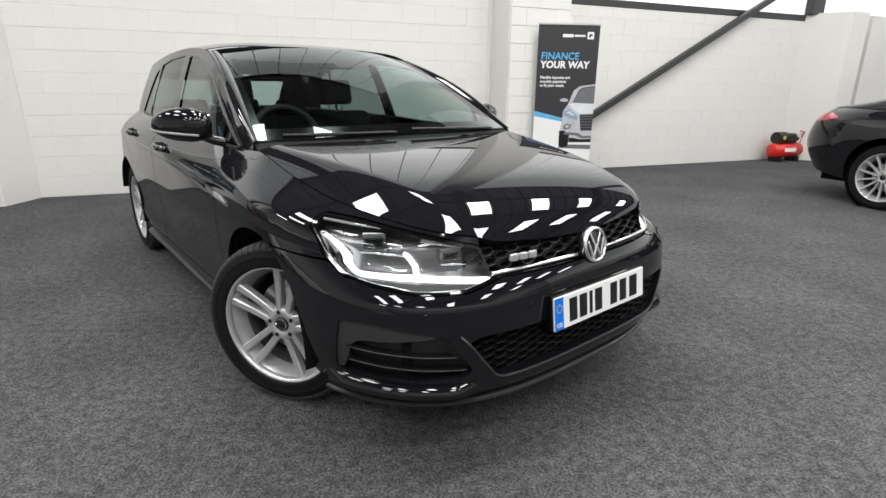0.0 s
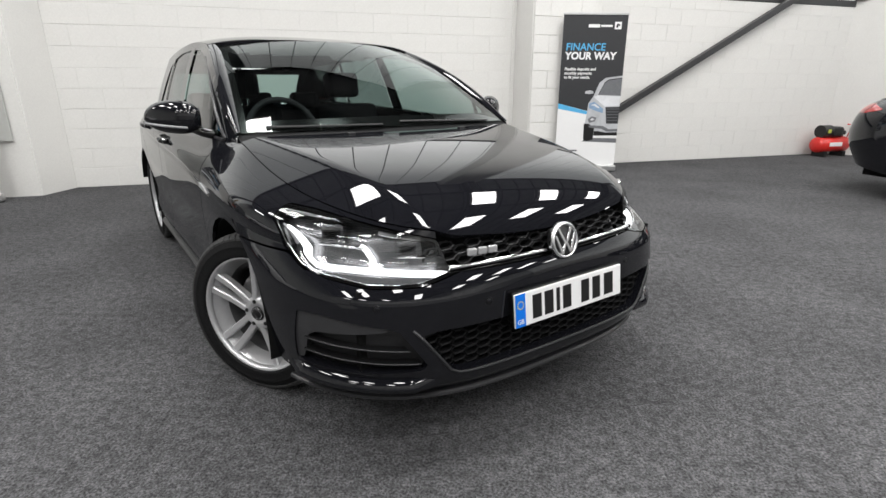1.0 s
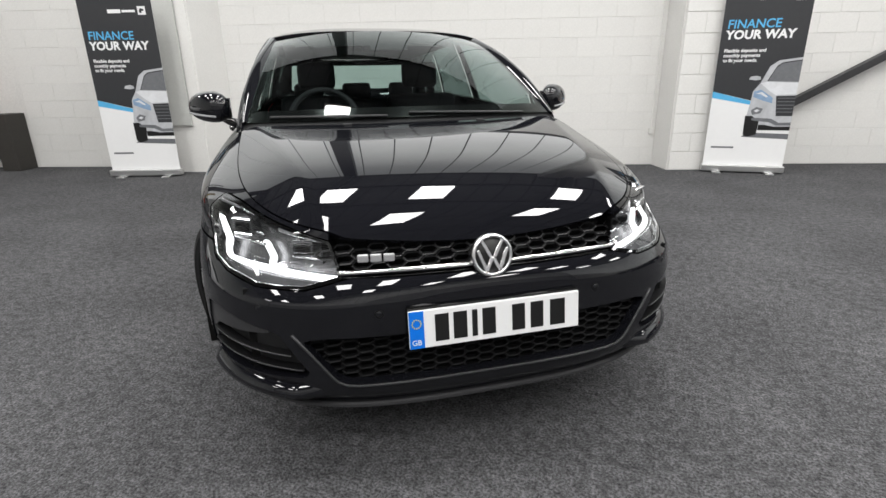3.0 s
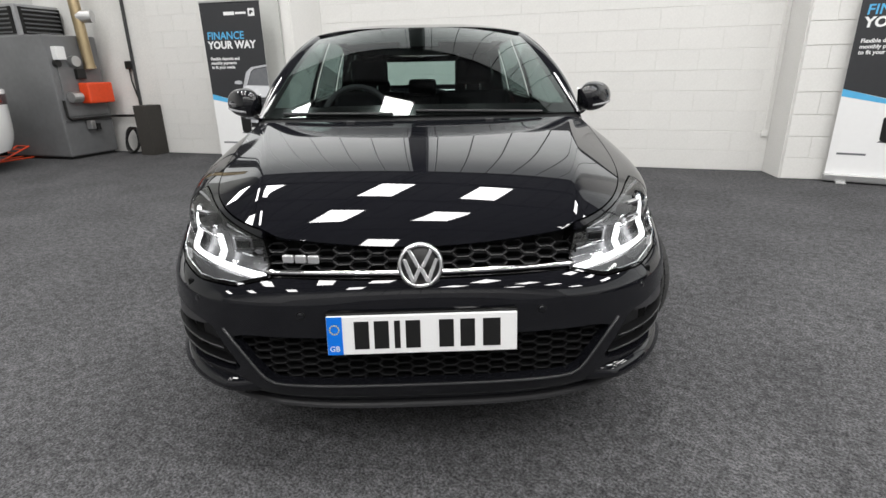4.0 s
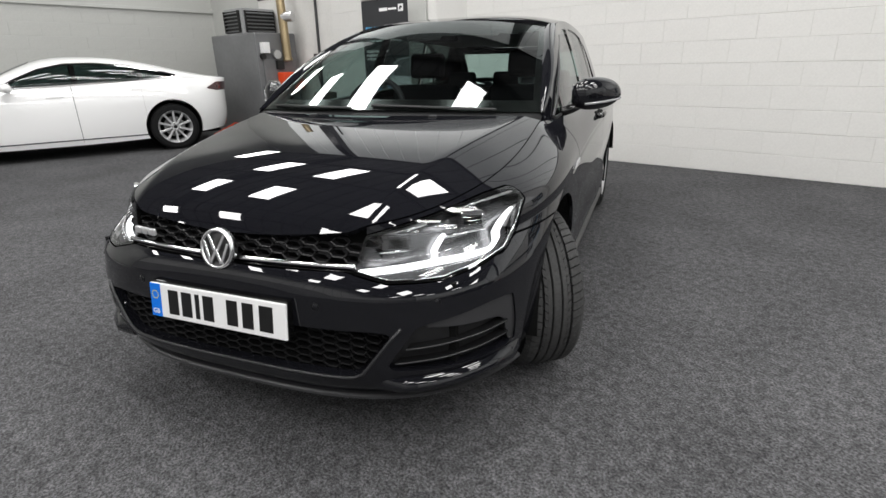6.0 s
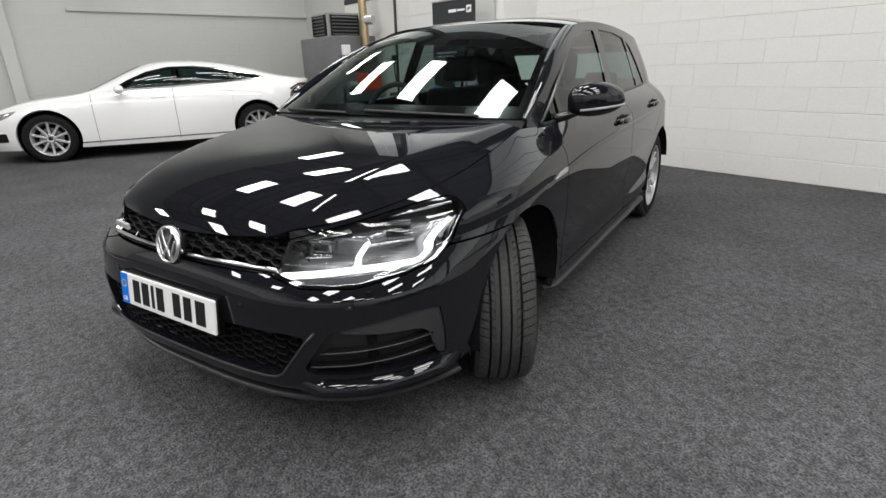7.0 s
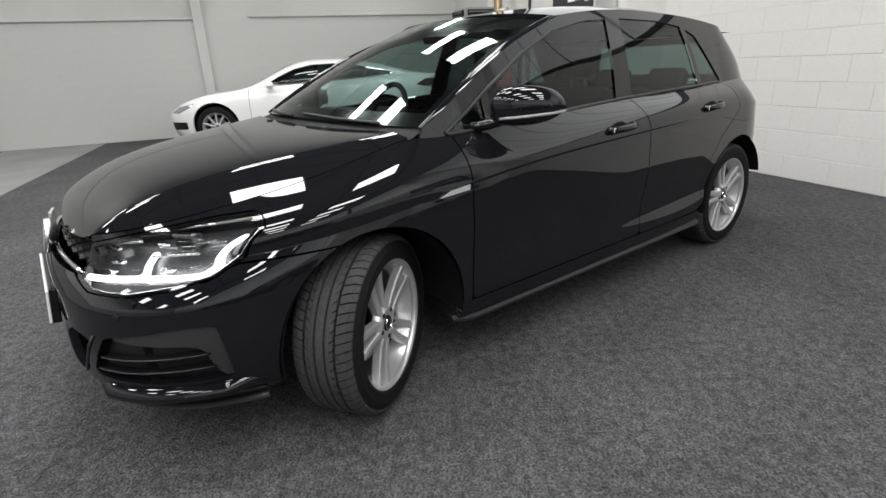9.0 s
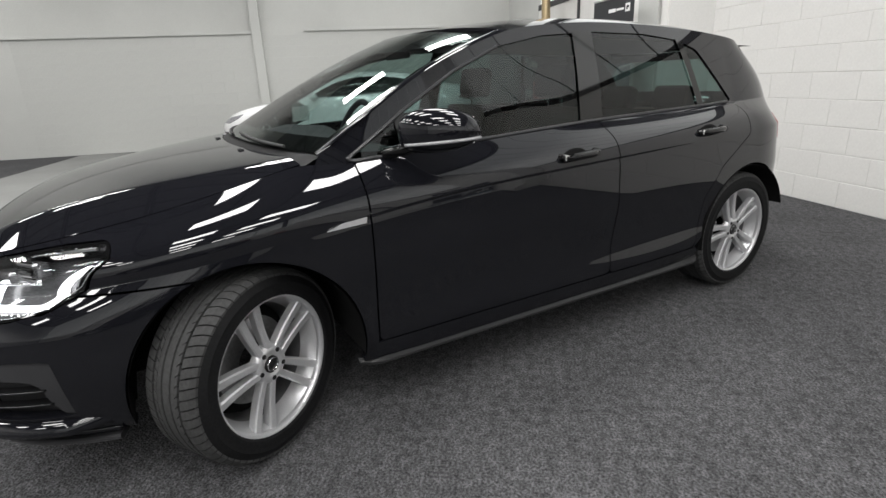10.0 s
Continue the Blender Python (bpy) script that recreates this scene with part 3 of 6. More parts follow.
bonnet_mid = spline([(0.03, 0.662), (0.05, 0.688), (0.07, 0.715), (0.09, 0.741), (0.113, 0.766), (0.142, 0.789), (0.184, 0.815), (0.25, 0.847), (0.36, 0.885), (0.5, 0.916), (0.7, 0.946), (0.9, 0.966), (1.1, 0.983), (1.3, 1.0)])
bonnet_fall = spline([(0.03, 0.13), (0.36, 0.085), (0.75, 0.055), (1.1, 0.018), (1.3, 0.01)])


def bonnet_z(x, y):
    """Height of the bonnet: crowned along the middle, with a crease running from the grille corner to each screen corner."""
    ax = np.abs(x)
    over = ax - (0.455 + 0.235 * np.clip((y - 0.13) / 1.0, -0.2, 1.1))
    soft = 0.5 * (over + np.sqrt(over * over + 0.00003))
    return bonnet_mid(y) - bonnet_fall(y) * (0.42 * (ax / 0.74) ** 2 + 0.25 * (ax / 0.74) ** 5) - 0.30 * soft


belt_z = spline([(1.0, 0.93), (1.25, 0.947), (1.7, 0.972), (2.36, 0.998), (3.0, 1.012), (3.47, 1.02), (4.2, 1.03)])
belt_x = spline([(1.1, 0.742), (1.3, 0.773), (1.8, 0.770), (2.36, 0.752), (3.0, 0.732), (3.47, 0.708), (4.2, 0.66)])


def shoulder_z(x, y):
    k = np.clip((y - 1.02) / 0.22, 0, 1)
    k = k * k * (3 - 2 * k)
    return bonnet_z(x, y) * (1 - k) + belt_z(y) * k


rail_z = spline([(1.2, 1.2), (1.6, 1.30), (1.98, 1.372), (2.4, 1.412), (2.9, 1.408), (3.4, 1.372), (3.75, 1.325), (4.1, 1.27)])


def cabin_x(y, z):
    d = z - belt_z(y)
    return belt_x(y) - 0.25 * d - 0.27 * d * d


YS = (0.0, 0.5, 1.0, 1.4, 2.2, 3.0, 3.5, 4.2)


def along(*v):
    return list(zip(YS, v))


L = [
    Level(along(0.85, 0.85, 0.854, 0.856, 0.852, 0.842, 0.838, 0.81), along(0.25, 0.252, 0.252, 0.24, 0.23, 0.235, 0.36, 0.48), 0.035, 4.13, 3.15, 2.35),
    Level(along(0.875, 0.875, 0.872, 0.872, 0.874, 0.872, 0.856, 0.84), along(0.30, 0.305, 0.31, 0.335, 0.35, 0.35, 0.42, 0.52), -0.008, 4.17, 3.4, 2.35),
    Level(along(0.885, 0.885, 0.887, 0.874, 0.866, 0.863, 0.870, 0.85), along(0.43, 0.43, 0.435, 0.44, 0.445, 0.45, 0.50, 0.58), -0.012, 4.18, 3.6, 2.35),
    Level(along(0.892, 0.892, 0.893, 0.89, 0.888, 0.882, 0.876, 0.855), along(0.572, 0.585, 0.60, 0.615, 0.645, 0.67, 0.68, 0.70), -0.012, 4.17, 3.3, 2.35),
    Level(along(0.889, 0.889, 0.889, 0.888, 0.888, 0.878, 0.862, 0.835), along(0.655, 0.695, 0.750, 0.800, 0.844, 0.868, 0.88, 0.89), 0.03, 4.15, 2.55, 2.35),
    Level(along(0.868, 0.868, 0.868, 0.862, 0.855, 0.838, 0.812, 0.78), along(0.70, 0.765, 0.835, 0.865, 0.915, 0.945, 0.955, 0.96), 0.040, 4.12, 2.55, 2.35),
    Level([(1.1, 0.742), (1.3, 0.773), (1.8, 0.770), (2.36, 0.752), (3.0, 0.732), (3.47, 0.712), (4.2, 0.675)], shoulder_z, 0.046, 4.17, 3.1, 2.8, yc=1.1),
    Level([(y, float(cabin_x(y, belt_z(y) + 0.5 * (rail_z(y) - belt_z(y))))) for y in (1.1, 1.6, 2.2, 2.8, 3.3, 3.7, 4.1)], (lambda x, y: belt_z(y) + 0.5 * (rail_z(y) - belt_z(y))), 0.2, 4.075, 3.1, 3.0, yc=1.1),
    Level([(y, float(cabin_x(y, rail_z(y)))) for y in (1.1, 1.6, 2.2, 2.8, 3.3, 3.7, 4.1)], (lambda x, y: rail_z(y)), 0.2, 3.86, 3.1, 2.9, yc=1.1),
]
BODY = Loft(L, creases=(3, 4, 6), bulge=(3, 4, 0.012), crease=(4.0, 0.0045, 0.16))
CREASE_V = [3.84, 3.88, 3.92, 3.96, 3.98, 4.0]
FRONT_S, SIDE_S, REAR_S = np.linspace(0, 1, 62), np.linspace(1, 2, 96), np.linspace(2, 3, 40)
NOSE_S = np.linspace(-1, 1, 123)

_gs, _gv = np.meshgrid(np.linspace(0, 1.05, 160), np.linspace(0, 6, 160), indexing="ij")
_front = BODY.at(_gs.ravel(), _gv.ravel())


def front_y(x, z):
    """Depth of the nose surface at a half-width and height."""
    d = (_front[:, 0] - abs(x)) ** 2 + (_front[:, 2] - z) ** 2
    k = np.argsort(d)[:4]
    w = 1 / (d[k] + 1e-6)
    return float((w * _front[k, 1]).sum() / w.sum())


LAMP_OUT = [(0.42, 0.636), (0.447, 0.732), (0.60, 0.772), (0.70, 0.802), (0.778, 0.812), (0.812, 0.768), (0.806, 0.70), (0.795, 0.650), (0.75, 0.626), (0.66, 0.608), (0.53, 0.610)]
VENT_OUT = [(0.615, 0.490), (0.78, 0.522), (0.842, 0.518), (0.872, 0.44), (0.876, 0.345), (0.83, 0.340), (0.54, 0.352), (0.535, 0.368)]
LOWER_OUT = [(-0.552, 0.468), (-0.455, 0.340), (-0.43, 0.328), (0.43, 0.328), (0.455, 0.340), (0.552, 0.468), (0.50, 0.478), (-0.50, 0.478)]
DLO = [(1.245, 0.953), (1.48, 1.10), (1.72, 1.225), (1.95, 1.312), (2.2, 1.357), (2.5, 1.374), (2.85, 1.366), (3.1, 1.338), (3.24, 1.29), (3.47, 1.026), (3.2, 1.020), (2.36, 1.005), (1.7, 0.978)]


def lamp_cut(p):
    return np.minimum(inside(LAMP_OUT, np.abs(p[:, 0]), p[:, 2]), 0.535 - p[:, 1])


def arch_cut(p):
    return np.maximum(0.368 - np.hypot(p[:, 1] - AXLE_F, p[:, 2] - 0.335), 0.372 - np.hypot(p[:, 1] - AXLE_R, p[:, 2] - 0.335))


hatch = thing("car", "glossy black five-door hatchback, headlamps lit, front wheels turned, on carpet", "car")


def pair(name, build, mat, label=""):
    """The same panel for both flanks."""
    out = []
    for side in (1, -1):
        bm = build()
        out.append(part(name, bm if side == 1 else mirrored(bm), mat, hatch, label))
    return out


# bonnet
def bonnet_keep(p):
    ax = np.abs(p[:, 0]) / 0.742
    fy = np.clip((1.1 - p[:, 1]) / (1.1 - 0.046), 0, 2)
    rho = (ax**3.1 + fy**3.1) ** (1 / 3.1)
    return np.minimum((1 - rho) * 0.7 - 0.003, p[:, 1] - 0.070 - 0.21 * p[:, 0] ** 2)


def bonnet_f(a, b):
    return np.stack([a, b, bonnet_z(a, b)], -1)


bonnet = part("bonnet", sheet(bonnet_f, np.linspace(-0.745, 0.745, 110), np.linspace(0.04, 1.16, 84), [bonnet_keep, lambda p: 1.10 - 0.10 * (1 - (p[:, 0] / 0.74) ** 2) - p[:, 1]], flange=0.02), PAINT_BLACK, hatch)

# front bumper
def bumper_keep(p):
    lim = np.where(p[:, 1] > 0.36, 0.676, 0.640)
    return np.minimum(lim - p[:, 2], -lamp_cut(p)) - 0.002


bumper = part("front_bumper", sheet(BODY.at, NOSE_S, np.linspace(0, 4.6, 50), [bumper_keep, lambda p: -inside(LOWER_OUT, p[:, 0], p[:, 2]), lambda p: np.maximum(-inside(VENT_OUT, np.abs(p[:, 0]), p[:, 2]), p[:, 1] - 0.335 - 0.16 * (0.52 - p[:, 2])), lambda p: -arch_cut(p), lambda p: 0.80 - p[:, 1]], flange=0.03), PAINT_BLACK, hatch)

# wings
def wing_bm():
    return sheet(BODY.at, np.concatenate([FRONT_S[14:], SIDE_S[1:18]]), np.unique(np.concatenate([np.linspace(3, 6, 44), CREASE_V])), [lambda p: p[:, 2] - np.where(p[:, 1] < AXLE_F, 0.680, 0.610), lambda p: -lamp_cut(p) - 0.002, lambda p: -arch_cut(p), lambda p: 1.268 - p[:, 1], lambda p: np.where(p[:, 1] > 0.36, 1.0, np.minimum(p[:, 2] - 0.66, p[:, 0] - 0.45))], flange=0.02)


def wing_low_bm():
    return sheet(BODY.at, np.concatenate([FRONT_S[45:], SIDE_S[1:18]]), np.linspace(0.2, 3.4, 26), [lambda p: 0.6101 - p[:, 2], lambda p: -arch_cut(p), lambda p: 1.268 - p[:, 1], lambda p: p[:, 1] - AXLE_F], flange=0.02)


pair("wing", wing_bm, PAINT_BLACK)
pair("wing_lower_panel", wing_low_bm, PAINT_BLACK)

# doors, sills and rear quarters
FRONT_DOOR = [(1.274, 0.315), (1.274, 1.1), (2.415, 1.1), (2.43, 0.9), (2.445, 0.6), (2.42, 0.315)]
REAR_DOOR = [(2.425, 0.315), (2.45, 0.6), (2.435, 0.9), (2.42, 1.1), (3.46, 1.1), (3.47, 0.98), (3.42, 0.86), (3.20, 0.72), (3.09, 0.58), (3.06, 0.40), (3.05, 0.315)]


def side_panel(poly, v0=0.3, v1=6.0):
    return lambda: sheet(BODY.at, SIDE_S, np.unique(np.concatenate([np.linspace(v0, v1, 56), CREASE_V])), [lambda p: inside(poly, p[:, 1], p[:, 2]) - 0.0005, lambda p: -arch_cut(p)], flange=0.02)


front_doors = pair("front_door", side_panel(FRONT_DOOR), PAINT_BLACK)
rear_doors = pair("rear_door", side_panel(REAR_DOOR), PAINT_BLACK)


def quarter_keep(p):
    front = np.maximum(inside(REAR_DOOR, p[:, 1], p[:, 2]), np.where(p[:, 2] > 0.32, 2.6 - p[:, 1], -1))
    return np.where(p[:, 1] > 4.0, 1.0, -front - 0.004)


def quarter_bm():
    return sheet(BODY.at, np.concatenate([SIDE_S[60:-1], REAR_S]), np.unique(np.concatenate([np.linspace(0, 6, 56), CREASE_V])), [quarter_keep, lambda p: -arch_cut(p), lambda p: np.maximum(p[:, 2] - 0.312, p[:, 1] - 3.1)], flange=0.02)


pair("rear_quarter", quarter_bm, PAINT_BLACK)


def sill_bm():
    return sheet(BODY.at, SIDE_S[4:84], np.linspace(0, 1.6, 16), [lambda p: 0.309 - p[:, 2], lambda p: -arch_cut(p)], flange=0.03)


pair("sill", sill_bm, PAINT_BLACK)


def blade_bm():
    ys = np.linspace(1.20, 3.14, 50)
    bm = bmesh.new()
    rows = []
    for y in ys:
        k = min(1, (y - 1.195) / 0.06, (3.145 - y) / 0.06)
        rows.append([bm.verts.new(q) for q in ((0.79, y, 0.224), (0.862 * k + 0.82 * (1 - k), y, 0.218), (0.868 * k + 0.825 * (1 - k), y, 0.223), (0.867 * k + 0.825 * (1 - k), y, 0.231), (0.845 * k + 0.82 * (1 - k), y, 0.246), (0.79, y, 0.245))])
    for r0, r1 in zip(rows, rows[1:]):
        for k in range(6):
            bm.faces.new((r0[k], r0[(k + 1) % 6], r1[(k + 1) % 6], r1[k]))
    bm.faces.new(rows[0])
    bm.faces.new(rows[-1][::-1])
    bmesh.ops.recalc_face_normals(bm, faces=bm.faces)
    return bm


pair("side_skirt", blade_bm, TRIM_MATT, "satin black side skirt blade")

# arch linings and the dark tub under the body
def arch_liner(axle, inner, a0=-8, a1=188):
    def build():
        bm = bmesh.new()
        rows = []
        for k in range(25):
            a = math.radians(a0 + (a1 - a0) * k / 24)
            y, z = axle + 0.362 * math.cos(a), 0.335 + 0.362 * math.sin(a)
            rows.append([bm.verts.new((x, y, z)) for x in (inner, 0.875)])
        for r0, r1 in zip(rows, rows[1:]):
            bm.faces.new((r0[0], r0[1], r1[1], r1[0]))
        bm.faces.new([r[0] for r in rows])
        for f in bm.faces:
            f.smooth = True
        return bm

    return build


pair("arch_liner", arch_liner(AXLE_F, 0.44), DARK_VOID)
pair("arch_liner", arch_liner(AXLE_R, 0.52, 16), DARK_VOID)
tub = bmesh.new()
box(tub, -0.42, 0.42, 0.14, 4.1, 0.23, 0.62)
box(tub, -0.70, 0.70, 0.16, 0.50, 0.27, 0.60)
box(tub, -0.80, 0.80, 1.27, 3.1, 0.24, 0.42)
box(tub, -0.5, 0.5, 3.85, 4.0, 0.32, 0.62)
part("underbody", tub, DARK_VOID, hatch, "dark underbody")

# ---- cabin ----
def pillar_line(t):
    """Outer edge of the screen pillar, from the cowl corner to the roof."""
    y = 1.16 + 0.86 * t
    z = 0.975 + 0.40 * t + 0.055 * np.sin(np.pi * t) * 0.9
    return y, z


PILLAR = [tuple(float(q) for q in pillar_line(t)) for t in np.linspace(0, 1, 12)]
SIDE_TOP = [(1.12, 0.90), *PILLAR, *[(float(y), float(rail_z(y)) + 0.001) for y in np.linspace(2.1, 4.2, 20)], (4.3, 0.9)]


def frame_keep(p):
    rear = p[:, 1] > 3.6
    return np.minimum(np.where(rear, 1.0, inside(SIDE_TOP, p[:, 1], p[:, 2])), -inside(DLO, p[:, 1], p[:, 2]))


def hatch_cut(p):
    """The rear window's opening."""
    return np.where(p[:, 1] > 3.62, np.minimum.reduce([0.56 - 0.12 * (p[:, 2] - 1.0) - np.abs(p[:, 0]), p[:, 2] - 1.045, 1.27 - p[:, 2]]), -1.0)


def side_frame_bm():
    return sheet(BODY.at, np.concatenate([SIDE_S[:-1], REAR_S]), np.linspace(6, 8, 46), [frame_keep, lambda p: -hatch_cut(p)], flange=0.015)


pair("roof_side_frame", side_frame_bm, PAINT_BLACK)

# roof
rail_pts = [(float(cabin_x(y, rail_z(y))), float(y), float(rail_z(y))) for y in np.linspace(2.02, 3.5, 40)]
roof_mid = spline([(1.84, 1.405), (2.1, 1.441), (2.5, 1.466), (2.9, 1.466), (3.4, 1.430), (3.72, 1.388), (4.1, 1.33)])


def roof_f(a, b):
    front = 1.86 + 0.16 * np.abs(a) ** 2.2
    y = np.where(b < 2.4, b + (front - 1.86) * np.clip((2.4 - b) / 0.54, 0, 1), b)
    xr = cabin_x(y, rail_z(y)) * (1 - np.clip((y - 3.5) / 0.36, 0, 0.98) ** 2.9) ** (1 / 2.9)
    x = a * xr
    z = roof_mid(y) + (rail_z(y) - roof_mid(y)) * np.abs(a) ** 3.2
    return np.stack([x, y, z], -1)


part("roof", sheet(roof_f, np.linspace(-1, 1, 61), np.linspace(1.86, 3.72, 66), flange=0.02), PAINT_BLACK, hatch)


def spoiler_bm():
    bm = bmesh.new()
    rows = []
    for x in np.linspace(-0.42, 0.42, 25):
        k = abs(x) / 0.50
        rows.append([bm.verts.new(q) for q in ((x, 3.64, float(roof_mid(3.64)) - 0.07 * k**2.6), (x, 3.66 - 0.12 * k**2, 1.372 - 0.085 * k**2), (x, 3.662 - 0.12 * k**2, 1.358 - 0.085 * k**2), (x, 3.62, 1.325 - 0.075 * k**2))])
    for r0, r1 in zip(rows, rows[1:]):
        for j in range(4):
            bm.faces.new((r0[j], r0[(j + 1) % 4], r1[(j + 1) % 4], r1[j]))
    bm.faces.new(rows[0])
    bm.faces.new(rows[-1][::-1])
    bmesh.ops.recalc_face_normals(bm, faces=bm.faces)
    return bm


part("roof_spoiler", spoiler_bm(), PAINT_BLACK, hatch)

# windscreen with its dark border
def screen_f(a, b):
    """a across from -1 to 1, b from the cowl to the roof."""
    base = np.stack([0.722 * a, 1.165 - 0.13 * (1 - np.abs(a) ** 2.6), 0.985 + 0.012 * (1 - a * a)], -1)
    top = np.stack([0.575 * a, 1.99 - 0.14 * (1 - np.abs(a) ** 2.6), 1.372 + 0.036 * (1 - a * a)], -1)
    p = base * (1 - b)[..., None] + top * b[..., None]
    bow = 1.85 * (b - b**3) * (1.0 + 0.5 * a * a)
    p[..., 2] += 0.027 * bow
    p[..., 1] -= 0.012 * bow
    return p


def screen_sheet(keep=(), **kw):
    return sheet(screen_f, np.linspace(-1, 1, 51), np.linspace(0, 1, 31), keep, **kw)


screen = part("windscreen", screen_sheet(), GLASS_SCREEN, hatch, "tinted curved windscreen reflecting the roof lights")
def border_bm():
    src = sheet(screen_f, np.linspace(-1, 1, 51), np.concatenate([np.linspace(0, 0.09, 4), np.linspace(0.2, 0.7, 9), np.linspace(0.76, 1, 8)]), offset=-0.003)
    drop = []
    for f in src.faces:
        c = f.calc_center_median()
        b = (c.z - 0.99) / 0.40
        w = 0.722 - (0.722 - 0.575) * b
        if 0.10 < b < 0.80 + 0.06 * (c.x / w) ** 2 and abs(c.x) < w - 0.03:
            drop.append(f)
    bmesh.ops.delete(src, geom=drop, context="FACES")
    return src


part("screen_border", border_bm(), PILLAR_BLACK, screen, "black printed glass border")

# screen pillars: the band between the glass and the side frame
def pillar_bm():
    ts = np.linspace(0, 1, 40)
    g = screen_f(np.ones(40), ts)
    yo, zo = pillar_line(ts)
    outer = [(float(cabin_x(y, z)) + 0.0005, float(y), float(z)) for y, z in zip(yo, zo)]
    inner = [tuple(float(q) for q in p) for p in g]
    bm = bmesh.new()
    rows = []
    for p, q in zip(outer, inner):
        p, q = Vector(p), Vector(q)
        mid = p.lerp(q, 0.5) + Vector((0.35, -0.75, 0.55)).normalized() * 0.024
        row = []
        for t in np.linspace(0, 1, 6):
            row.append(bm.verts.new(p * (1 - t) ** 2 + mid * 2 * t * (1 - t) + q * t * t))
        rows.append(row)
    for r0, r1 in zip(rows, rows[1:]):
        for k in range(5):
            bm.faces.new((r0[k], r0[k + 1], r1[k + 1], r1[k]))
    for f in bm.faces:
        f.smooth = True
    bmesh.ops.recalc_face_normals(bm, faces=bm.faces)
    if sum(f.normal.x for f in bm.faces) < 0:
        bmesh.ops.reverse_faces(bm, faces=bm.faces)
    return bm


pair("screen_pillar", pillar_bm, PAINT_BLACK)
# cowl panel between bonnet and glass
a_ = np.linspace(-1, 1, 41)
cowl_front = [(0.738 * a, 1.105 - 0.10 * (1 - a * a), float(bonnet_z(0.738 * a, 1.10)) - 0.012) for a in a_]
cowl_back = [(0.735 * a, 1.19 - 0.13 * (1 - abs(a) ** 2.6), 0.982 + 0.012 * (1 - a * a)) for a in a_]
part("cowl", strip(cowl_front, cowl_back, (0, 0.5, 1)), GRILLE_BLACK, hatch, "black plastic scuttle panel")

# side glass, pillars and trim
def window_bm(y0, y1, off=-0.006):
    return lambda: sheet(BODY.at, SIDE_S, np.linspace(6, 8, 40), [lambda p: inside(DLO, p[:, 1], p[:, 2]) + 0.006, lambda p: p[:, 1] - y0(p[:, 2]), lambda p: y1(p[:, 2]) - p[:, 1]], offset=off)


def col(y, lean=0.0):
    return lambda z: y + lean * (z - 1.0)


for name, y0, y1 in (("quarter_glass", col(1.2), col(1.455)), ("front_window", col(1.475), col(2.335, 0.16)), ("rear_window", col(2.455, 0.10), col(3.18, -0.25)), ("rear_quarter_glass", col(3.21, -0.25), col(3.6))):
    pair(name, window_bm(y0, y1), GLASS_FRONT_SIDE if name in ("quarter_glass", "front_window") else GLASS_SIDE)
for y0, y1 in ((col(1.445), col(1.485)), (col(2.325, 0.16), col(2.465, 0.10)), (col(3.17, -0.25), col(3.22, -0.25))):
    pair("window_pillar", window_bm(y0, y1, off=0.001), TRIM_GLOSS)


def dlo_trim_bm():
    """The thin strip under the side glass and up the front corner."""
    pts = [(1.95, 1.312), (1.72, 1.225), (1.48, 1.10), (1.25, 0.957), (1.27, 0.95), (1.7, 0.972), (2.36, 0.999), (2.9, 1.012), (3.2, 1.017), (3.47, 1.024)]
    fine = []
    for (a, b), (c, d) in zip(pts, pts[1:]):
        for t in np.linspace(0, 1, 8)[:-1]:
            fine.append((a + t * (c - a), b + t * (d - b)))
    path = [Vector((float(cabin_x(y, z)) + 0.003, y, z)) for y, z in fine]
    return tubed(path, 0.0065, 6)


pair("window_trim", dlo_trim_bm, TRIM_GREY, "satin grey window surround strip")
part("tailgate_window", sheet(BODY.at, np.linspace(2, 3, 60), np.linspace(6, 8, 40), [lambda p: hatch_cut(p) + 0.006], offset=-0.004), GLASS_REAR, hatch)
part("tailgate_window", mirrored(sheet(BODY.at, np.linspace(2, 3, 60), np.linspace(6, 8, 40), [lambda p: hatch_cut(p) + 0.006], offset=-0.004)), GLASS_REAR, hatch)
TAIL_OUT = [(0.44, 0.80), (0.44, 0.92), (0.80, 0.945), (0.85, 0.92), (0.82, 0.80), (0.6, 0.79)]
pair("tail_light", lambda: sheet(BODY.at, np.linspace(2.2, 3, 50), np.linspace(3, 6, 40), [lambda p: np.minimum(inside(TAIL_OUT, p[:, 0], p[:, 2]), p[:, 1] - 3.85)], offset=0.004, flange=0.01), TAIL_RED)

